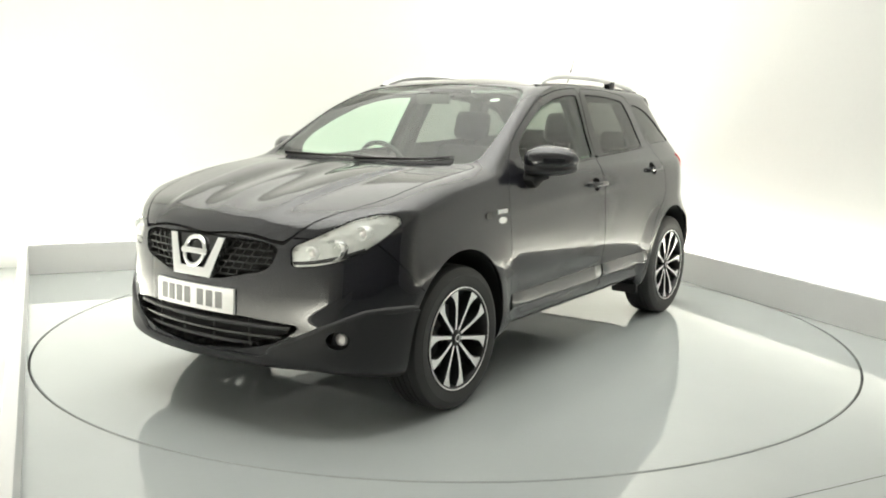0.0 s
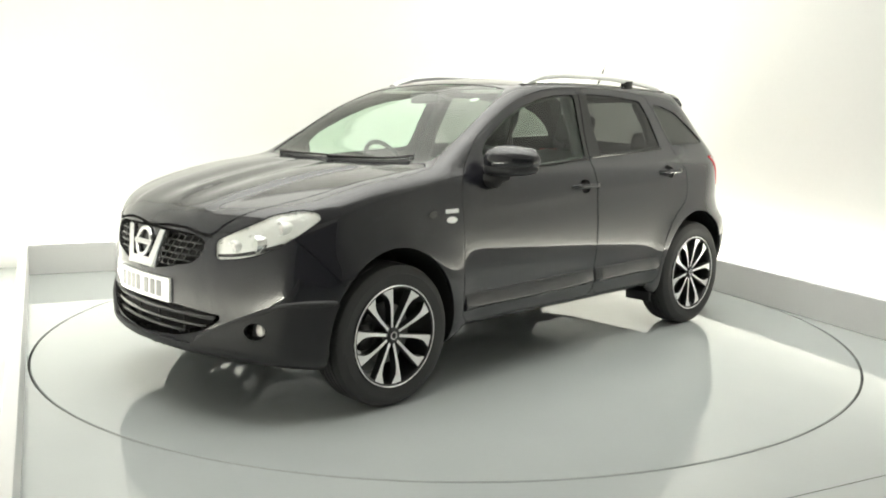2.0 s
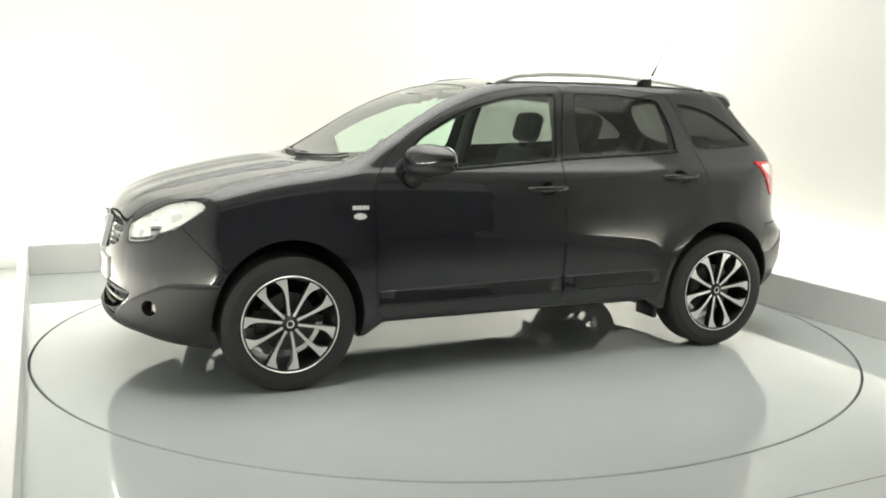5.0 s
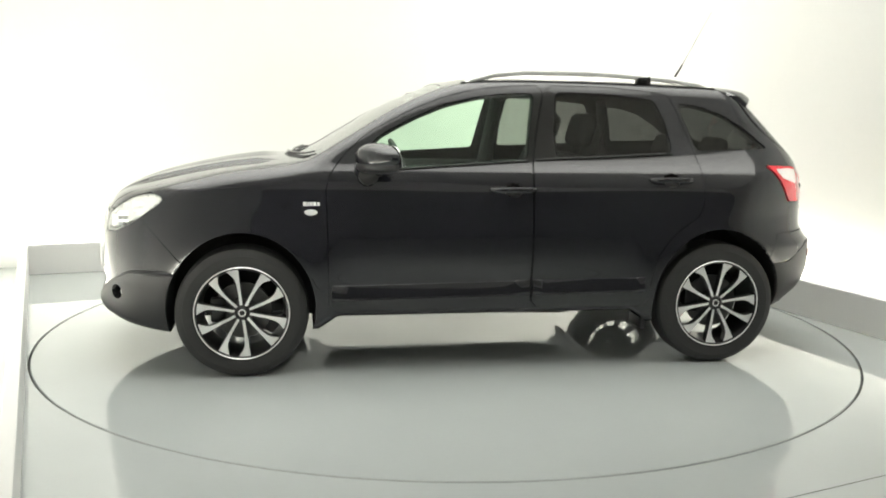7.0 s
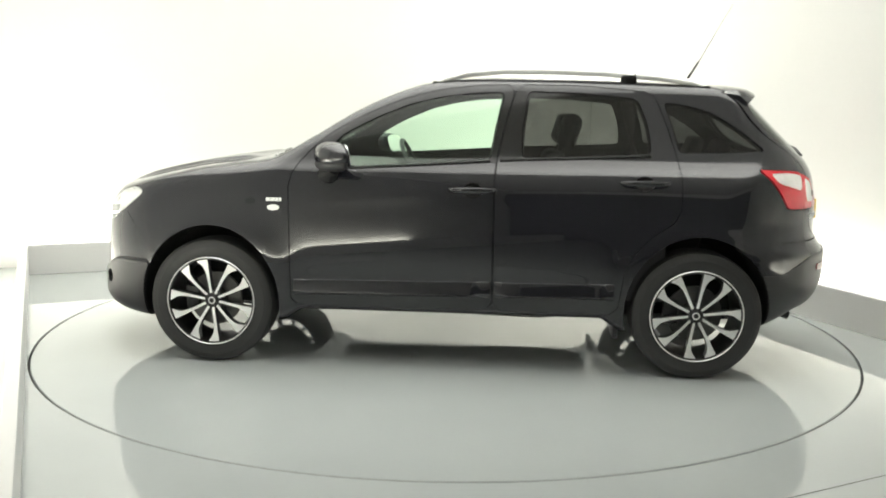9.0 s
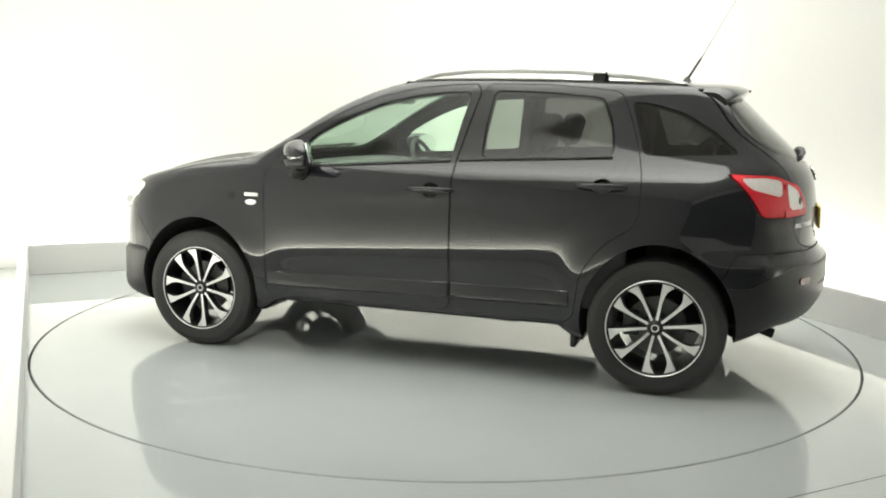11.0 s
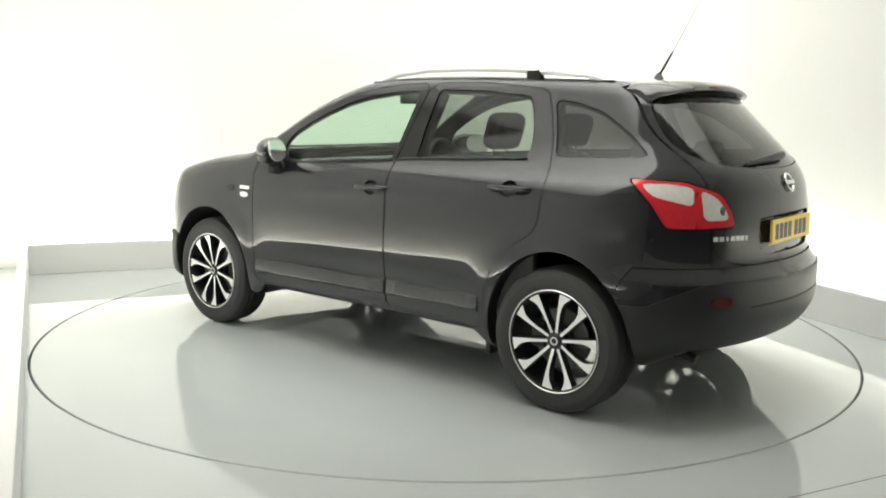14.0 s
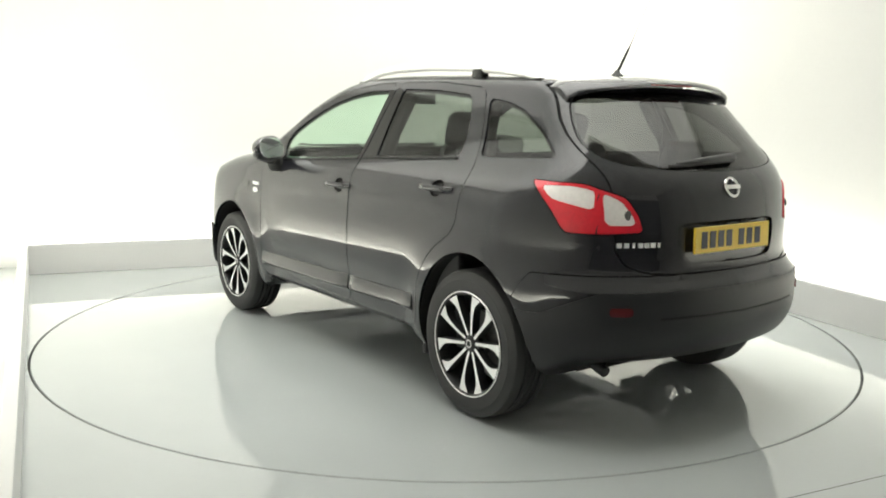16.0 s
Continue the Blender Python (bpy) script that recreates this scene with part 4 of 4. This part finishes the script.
def build_mirror(car, sgn):
    bm = bmesh.new()
    bmesh.ops.create_uvsphere(bm, u_segments=32, v_segments=20, radius=1)
    for v in bm.verts:
        x, y, z = v.co
        s = lambda q, p: math.copysign(abs(q) ** p, q)
        X = s(x, 0.88) * (0.105 if x > 0 else 0.050)
        Y = s(y, 0.90) * 0.118
        Z = s(z, 0.86) * (0.088 - 0.028 * (y + 1) / 2)
        v.co = (0.600 + X - 0.55 * Y, sgn * (0.955 + Y), 1.158 + Z)
    mirror = part("door_mirror", bm, PAINT, car, "black door mirror with silvered glass")
    bm = bmesh.new()
    bmesh.ops.create_uvsphere(bm, u_segments=32, v_segments=12, radius=1)
    for v in bm.verts:
        x, y, z = v.co
        s = lambda q, p: math.copysign(abs(q) ** p, q)
        v.co = (0.602 - 0.55 * s(y, 0.85) * 0.114 + s(x, 0.85) * (0.100 if x > 0 else 0.046), sgn * (0.950 + s(y, 0.85) * 0.114), 1.118 + s(z, 0.7) * (0.052 - 0.018 * (y + 1) / 2))
    part("lower_cap", bm, PLASTIC, mirror, "charcoal lower cap")
    n = Vector((-0.90, sgn * -0.36, 0.24)).normalized()
    v = (Vector((0, 0, 1)) - n * n.z).normalized()
    glass_at = Matrix((v.cross(n), v, n)).transposed().to_4x4()
    glass_at.translation = (0.542, sgn * 0.953, 1.158)
    bm = bmesh.new()
    slab(bm, rounded([(-0.098, -0.062), (0.098, -0.05), (0.098, 0.062), (-0.098, 0.068)], 3).tolist(), 0.0, 0.004,
         glass_at)
    part("mirror_glass", bm, MIRROR, mirror)
    bm = bmesh.new()
    tube(bm, [on_side(0.66, 1.055, sgn, -0.01), on_side(0.66, 1.055, sgn, 0.03), (0.64, sgn * 0.90, 1.08), (0.61, sgn * 0.93, 1.09)], [0.046, 0.044, 0.036, 0.032], 12, 1.2)
    part("stalk", bm, DARK, mirror)


def build_trim(car):
    # roof rails
    for sgn in (1, -1):
        line = [(0.12, 1.540, 0.572), (0.07, 1.570, 0.566), (-0.06, 1.607, 0.556), (-0.25, 1.624, 0.550), (-0.53, 1.627, 0.545), (-0.80, 1.619, 0.540), (-1.10, 1.598, 0.532), (-1.28, 1.574, 0.527), (-1.38, 1.545, 0.524)]
        bm = bmesh.new()
        tube(bm, [(x, sgn * y, z) for x, z, y in line], [0.011, 0.017, 0.020, 0.020, 0.020, 0.020, 0.020, 0.017, 0.011], 12, 1.2)
        rail = part("roof_rail", bm, SATIN, car, "satin silver roof rail")
        for x, z, y in ((-0.945, 1.587, 0.537),):
            bm = bmesh.new()
            box(bm, (x - 0.042, sgn * y - 0.022, z - 0.035), (x + 0.042, sgn * y + 0.022, z + 0.030), 0.008)
            part("rail_foot", bm, GLOSSBLACK, rail, "black rail foot")
        for x, z, y in ((0.10, 1.55, 0.570), (-1.34, 1.545, 0.525)):
            bm = bmesh.new()
            box(bm, (x - 0.05, sgn * y - 0.018, z - 0.03), (x + 0.03, sgn * y + 0.018, z + 0.012), 0.009)
            part("rail_foot", bm, GLOSSBLACK, rail, "black rail foot")
    # aerial
    bm = bmesh.new()
    spin(bm, [(0.001, 0.030), (0.010, 0.028), (0.018, 0.014), (0.030, 0.002), (0.034, -0.01), (0.001, -0.01)], 24, "z", (-1.350, 0, 1.583))
    aerial = part("aerial", bm, GLOSSBLACK, car, "black roof aerial whip")
    bm = bmesh.new()
    tube(bm, [(-1.353, 0, 1.60), (-1.416, 0, 1.707), (-1.425, 0, 1.722), (-1.535, 0, 1.930), (-1.60, 0, 2.05)], [0.0075, 0.006, 0.0020, 0.0011, 0.0007], 8)
    part("whip", bm, GLOSSBLACK, aerial)
    # tailgate spoiler
    bm = bmesh.new()
    rows = []
    for k in range(29):
        y = -0.560 + 1.12 * k / 28
        e = abs(y) / 0.560
        back = 0.17 * y * y + 0.05 * e ** 8
        z0 = on_top(-1.46, y).z
        z1 = z0 - 0.030 - 0.012 * e * e
        prof = [(-1.46, z0 - 0.004), (-1.475, z0 + 0.001), (-1.56 + 0.3 * back, z0 - 0.004), (-1.64 + 0.9 * back, z0 - 0.014), (-1.685 + back, z1), (-1.692 + back, z1 - 0.010), (-1.685 + back, z1 - 0.022),
                (-1.64 + back, z1 - 0.036), (-1.57 + 0.6 * back, z1 - 0.040)]
        rows.append([bm.verts.new((x, y, z)) for x, z in prof])
    for a, b in zip(rows, rows[1:]):
        for i in range(len(a) - 1):
            bm.faces.new((a[i], a[i + 1], b[i + 1], b[i]))
    for row in (rows[0], rows[-1]):
        bm.faces.new(row)
    sp = part("roof_spoiler", bm, PAINT, car, "black roof spoiler over the rear window")
    bm = bmesh.new()
    box(bm, (-1.698, -0.14, 1.526), (-1.686, 0.14, 1.535), 0.003)
    part("high_brake_light", bm, AMBER, sp)
    # rear wiper and tailgate badge
    bm = bmesh.new()
    tube(bm, [on_end(-0.10, 1.212, -1, 0.02), on_end(-0.04, 1.214, -1, 0.034), on_end(0.12, 1.206, -1, 0.03), on_end(0.27, 1.192, -1, 0.014)], [0.022, 0.019, 0.013, 0.007], 10)
    wiper = part("rear_wiper", bm, PLASTIC, car, "black rear window wiper")
    bm = bmesh.new()
    tube(bm, [on_end(-0.10 + 0.42 * k / 8, 1.200 - 0.018 * k / 8, -1, 0.010) for k in range(9)], 0.008, 6)
    part("blade", bm, RUBBER, wiper)
    m = end_frame(0.0, 1.088, -1, 0.002)
    bm = bmesh.new()
    ring = [(0.042 + 0.0065 * math.cos(t), 0.005 * math.sin(t)) for t in [2 * math.pi * k / 8 for k in range(8)]]
    spin(bm, ring, 32, "z")
    bmesh.ops.transform(bm, matrix=m @ Matrix.Translation((0, 0, 0.006)), verts=bm.verts)
    badge = part("tailgate_badge", bm, CHROME, car, "chrome ring and bar badge")
    bm = bmesh.new()
    box(bm, (-0.054, -0.010, 0.002), (0.054, 0.010, 0.013), 0.003)
    bmesh.ops.transform(bm, matrix=m, verts=bm.verts)
    part("badge_bar", bm, CHROME, badge)
    # model name as plain chrome bars
    for k in range(7):
        m = end_frame(0.588 - 0.0265 * k, 0.863, -1, 0.001)
        bm = bmesh.new()
        slab(bm, [(-0.0105, -0.010), (0.0105, -0.010), (0.0105, 0.010), (-0.0105, 0.010)] if k not in (2, 6) else [(-0.005, -0.010), (0.005, -0.010), (0.005, 0.010), (-0.005, 0.010)], 0.004, 0.006, m)
        part("name_bar", bm, SATIN, badge, smooth=False)
    # wing badges
    for sgn in (1, -1):
        wb = None
        for x, z, a, b in ((0.957, 0.872, 0.034, 0.016),):
            p = on_side(x, z, sgn, 0.001)
            bm = bmesh.new()
            slab(bm, [(a * math.cos(t), b * math.sin(t)) for t in [2 * math.pi * k / 20 for k in range(20)]], 0.004, 0.006,
                 Matrix.Translation(p) @ Matrix(((-sgn, 0, 0, 0), (0, 0, sgn, 0), (0, 1, 0, 0), (0, 0, 0, 1))))
            wb = part("wing_badge", bm, SATIN, car, "small chrome oval wing badge")
        for k, (dx, wd) in enumerate(((0.030, 0.010), (0.012, 0.005), (-0.002, 0.007), (-0.020, 0.008), (-0.038, 0.007))):
            p = on_side(0.957 + dx, 0.915, sgn, 0.001)
            bm = bmesh.new()
            slab(bm, [(-wd, -0.010), (wd, -0.010), (wd, 0.010), (-wd, 0.010)], 0.003, 0.005,
                 Matrix.Translation(p) @ Matrix(((-sgn, 0, 0, 0), (0, 0, sgn, 0), (0, 1, 0, 0), (0, 0, 0, 1))))
            part("badge_bar", bm, SATIN, wb, smooth=False)
        # side repeater
        bm = bmesh.new()
        p = on_side(1.085, 0.905, sgn, 0.001)
        slab(bm, [(0.026 * math.cos(t), 0.017 * math.sin(t)) for t in [2 * math.pi * k / 16 for k in range(16)]], 0.004, 0.006,
             Matrix.Translation(p) @ Matrix(((-sgn, 0, 0, 0), (0, 0, sgn, 0), (0, 1, 0, 0), (0, 0, 0, 1))))
        part("side_repeater", bm, GLOSSBLACK, car, "small dark side indicator lens")
    bm = bmesh.new()
    rows = []
    for k in range(25):
        y = -0.58 + 1.16 * k / 24
        x0 = 1.09 - 0.26 * y * y
        rows.append([bm.verts.new(on_top(x0 - d, y, o)) for d, o in ((0.002, 0.001), (0.008, 0.003), (0.035, 0.003), (0.05, 0.001))])
    for a, b in zip(rows, rows[1:]):
        for i in range(3):
            bm.faces.new((a[i], a[i + 1], b[i + 1], b[i]))
    part("cowl_panel", bm, DARK, car, "black plastic cowl panel")
    for y0, y1 in ((-0.58, 0.02), (0.02, 0.56)):
        bm = bmesh.new()
        tube(bm, [on_top(1.075 - 0.26 * y * y - 0.03 * k / 8, y, 0.015) for k, y in [(k, y0 + (y1 - y0) * k / 8) for k in range(9)]], [0.010, 0.009, 0.008, 0.007, 0.007, 0.006, 0.006, 0.005, 0.004], 8)
        w = part("front_wiper", bm, GLOSSBLACK, car, "black windscreen wiper")
        bm = bmesh.new()
        tube(bm, [on_top(1.045 - 0.26 * y * y - 0.035 * k / 8, y, 0.007) for k, y in [(k, y0 + (y1 - y0) * k / 8) for k in range(9)]], 0.0045, 6)
        part("blade", bm, RUBBER, w)


def cushion(bm, lo, hi, m, r=0.05):
    box(bm, lo, hi, r, 4, m)


def build_cabin(car):
    for sgn in (1, -1):
        m = Matrix.Translation((-0.22, sgn * 0.365, 0.50))
        bm = bmesh.new()
        cushion(bm, (-0.25, -0.25, -0.10), (0.28, 0.25, 0.08), m, 0.06)
        seat = part("front_seat", bm, CLOTH, car, "charcoal cloth front seat with headrest")
        mb = m @ Matrix.Translation((-0.22, 0, 0.08)) @ Matrix.Rotation(radians(-16), 4, "Y")
        bm = bmesh.new()
        cushion(bm, (-0.07, -0.235, -0.05), (0.08, 0.235, 0.60), mb, 0.06)
        part("backrest", bm, CLOTH, seat)
        bm = bmesh.new()
        cushion(bm, (-0.05, -0.135, 0.645), (0.06, 0.135, 0.845), mb, 0.05)
        part("headrest", bm, CLOTH, seat)
        for d in (-0.06, 0.06):
            bm = bmesh.new()
            tube(bm, [mb @ Vector((0, d, 0.56)), mb @ Vector((0, d, 0.68))], 0.007, 8)
            part("headrest_post", bm, STEEL, seat)
    bm = bmesh.new()
    cushion(bm, (-1.28, -0.60, 0.45), (-0.78, 0.60, 0.62), Matrix(), 0.06)
    bench = part("rear_bench", bm, CLOTH, car, "charcoal cloth rear bench with headrests")
    mb = Matrix.Translation((-1.26, 0, 0.58)) @ Matrix.Rotation(radians(-20), 4, "Y")
    bm = bmesh.new()
    cushion(bm, (-0.07, -0.60, -0.05), (0.07, 0.60, 0.56), mb, 0.05)
    part("backrest", bm, CLOTH, bench)
    for y in (-0.36, 0.36):
        bm = bmesh.new()
        cushion(bm, (-0.045, y - 0.125, 0.575), (0.045, y + 0.125, 0.725), mb, 0.04)
        part("headrest", bm, CLOTH, bench)
    bm = bmesh.new()
    rows = []
    for k in range(15):
        y = -0.70 + 1.40 * k / 14
        hump = 0.035 * bump((y + 0.37) / 0.16)
        prof = [(0.95 - 0.22 * y * y, 1.075), (0.70, 1.075 + 0.2 * hump), (0.52, 1.055 + hump), (0.44, 1.01 + hump), (0.42, 0.92), (0.48, 0.75), (0.52, 0.45)]
        rows.append([bm.verts.new((x, y, z)) for x, z in prof])
    for a, b in zip(rows, rows[1:]):
        for i in range(len(a) - 1):
            bm.faces.new((a[i], a[i + 1], b[i + 1], b[i]))
    part("dashboard", bm, CABIN, car, "dark grey moulded dashboard", angle=1.0)
    mw = Matrix.Translation((0.345, -0.365, 1.035)) @ Matrix.Rotation(radians(-66), 4, "Y")
    bm = bmesh.new()
    spin(bm, [(0.182 + 0.0145 * math.cos(t), 0.0145 * math.sin(t)) for t in [2 * math.pi * k / 10 for k in range(10)]], 48, "z")
    bmesh.ops.transform(bm, matrix=mw, verts=bm.verts)
    sw = part("steering_wheel", bm, CABIN, car, "dark grey three-spoke steering wheel")
    bm = bmesh.new()
    box(bm, (-0.06, -0.075, -0.03), (0.06, 0.075, 0.015), 0.02, 3, mw)
    part("airbag_boss", bm, CABIN, sw)
    for a in (90, 270, 180):
        bm = bmesh.new()
        t = radians(a)
        tube(bm, [mw @ Vector((0.05 * math.cos(t), 0.05 * math.sin(t), -0.005)), mw @ Vector((0.18 * math.cos(t), 0.18 * math.sin(t), 0))], 0.014, 8, 1.4)
        part("wheel_spoke", bm, CABIN, sw)
    bm = bmesh.new()
    box(bm, (0.335, -0.12, 1.44), (0.355, 0.12, 1.505), 0.008)
    im = part("interior_mirror", bm, CABIN, car, "dark interior mirror")
    bm = bmesh.new()
    tube(bm, [(0.35, 0, 1.49), (0.36, 0, 1.50)], 0.01, 8)
    part("mirror_arm", bm, CABIN, im)
    for sgn in (1, -1):
        bm = bmesh.new()
        box(bm, (0.24, sgn * 0.36 - 0.16, 1.505), (0.10, sgn * 0.36 + 0.16, 1.52), 0.006)
        part("sun_visor", bm, LINING, car)
        # centre pillar inside
        bm = bmesh.new()
        tube(bm, [(-0.29, sgn * 0.72, 1.05), (-0.31, sgn * 0.635, 1.28), (-0.335, sgn * 0.53, 1.49)], [0.055, 0.045, 0.045], 10, 1.0)
        part("inner_pillar", bm, CABIN, car)
        # door cards
        bm = bmesh.new()
        box(bm, (-1.15, sgn * 0.79 - 0.02, 0.40), (0.85, sgn * 0.79 + 0.02, 1.06), 0.015)
        part("door_card", bm, CABIN, car)
        # rear parcel area and screen pillar
        bm = bmesh.new()
        tube(bm, [(-1.14, sgn * 0.66, 1.10), (-1.11, sgn * 0.60, 1.32), (-1.07, sgn * 0.53, 1.47)], [0.05, 0.035, 0.035], 10, 1.0)
        part("inner_pillar", bm, CABIN, car)
    bm = bmesh.new()
    box(bm, (-1.95, -0.52, 1.03), (-1.50, 0.52, 1.06), 0.01)
    part("parcel_shelf", bm, CABIN, car)
    bm = bmesh.new()
    box(bm, (-0.84, -0.62, 0.285), (0.84, 0.62, 0.36), 0.03)
    part("floor_pan", bm, DARK, car)
    bm = bmesh.new()
    tube(bm, [(-1.62, 0.56, 0.33), (-1.80, 0.56, 0.325), (-1.88, 0.56, 0.300)], 0.024, 14)
    part("tailpipe", bm, PLASTIC, car, "short dark steel tailpipe")
    for sgn in (1, -1):
        bm = bmesh.new()
        box(bm, (-0.915, sgn * 0.735 - 0.09, 0.195), (-0.885, sgn * 0.735 + 0.09, 0.335), 0.008)
        part("air_deflector", bm, PLASTIC, car, "small black flap before the rear wheel")
        bm = bmesh.new()
        tube(bm, [(0.80, sgn * 0.50, 0.275), (0.20, sgn * 0.47, 0.265), (-0.50, sgn * 0.50, 0.262), (-0.82, sgn * 0.52, 0.29)], [0.03, 0.034, 0.038, 0.03], 10)
        part("chassis_rail", bm, DARK, car)
    bm = bmesh.new()
    tube(bm, [(-1.72, -0.45, 0.36), (-1.72, 0.45, 0.36)], 0.10, 16, 0.8)
    part("silencer", bm, DARK, car)
    # sticker in the screen's upper corner
    n = on_top(0.40, 0.47, -0.008)
    bm = bmesh.new()
    a, b = on_top(0.42, 0.47), on_top(0.38, 0.47)
    d = (a - b).normalized()
    m = Matrix((Vector((0, 1, 0)), d, Vector((0, 1, 0)).cross(d))).transposed().to_4x4()
    m.translation = n
    slab(bm, [(0.032 * math.cos(t), 0.022 * math.sin(t)) for t in [2 * math.pi * k / 18 for k in range(18)]], 0.0, 0.0015, m)
    part("screen_sticker", bm, WHITEPLATE, car, "small pale oval screen sticker", smooth=False)


def build_car():
    car = tagged(new("car"), "glossy black five-door crossover car on the turntable", "car")
    build_body(car)
    build_plates(car)
    build_trim(car)
    build_cabin(car)
    for hx, ph in ((HUB_X, 115.0), (-HUB_X, 134.0)):
        for sgn in (1, -1):
            wheel_mesh_parts(car, (hx, sgn * TRACK, HUB_Z), sgn, ph if sgn > 0 else ph + 21)
            build_arch_liner(car, hx, sgn)
    for sgn in (1, -1):
        build_mirror(car, sgn)
    return car


car = build_car()


def car_pose(deg):
    a = radians(deg)
    ox, oy = -0.061, 0.052
    return pose(math.cos(a) * ox - math.sin(a) * oy, math.sin(a) * ox + math.cos(a) * oy, 0, 0, 0, deg)


def motions():
    turns = [(0, 235.30), (0.5, 233.61), (1, 230.92), (1.5, 227.60), (2, 224.13), (2.5, 220.66), (3, 217.12), (4, 210.18), (5, 203.4), (6.5, 193.3), (8, 182.95),
             (9, 175.95), (10, 169.0), (11.5, 158.55), (13, 148.1), (14.5, 137.5), (15.25, 132.25), (16, 126.9)]
    walk(car, [(t, car_pose(d)) for t, d in turns])
    walk(turntable, [(t, pose(*TABLE_AT, 0, 0, 0, d - 235.3)) for t, d in turns])


motions()
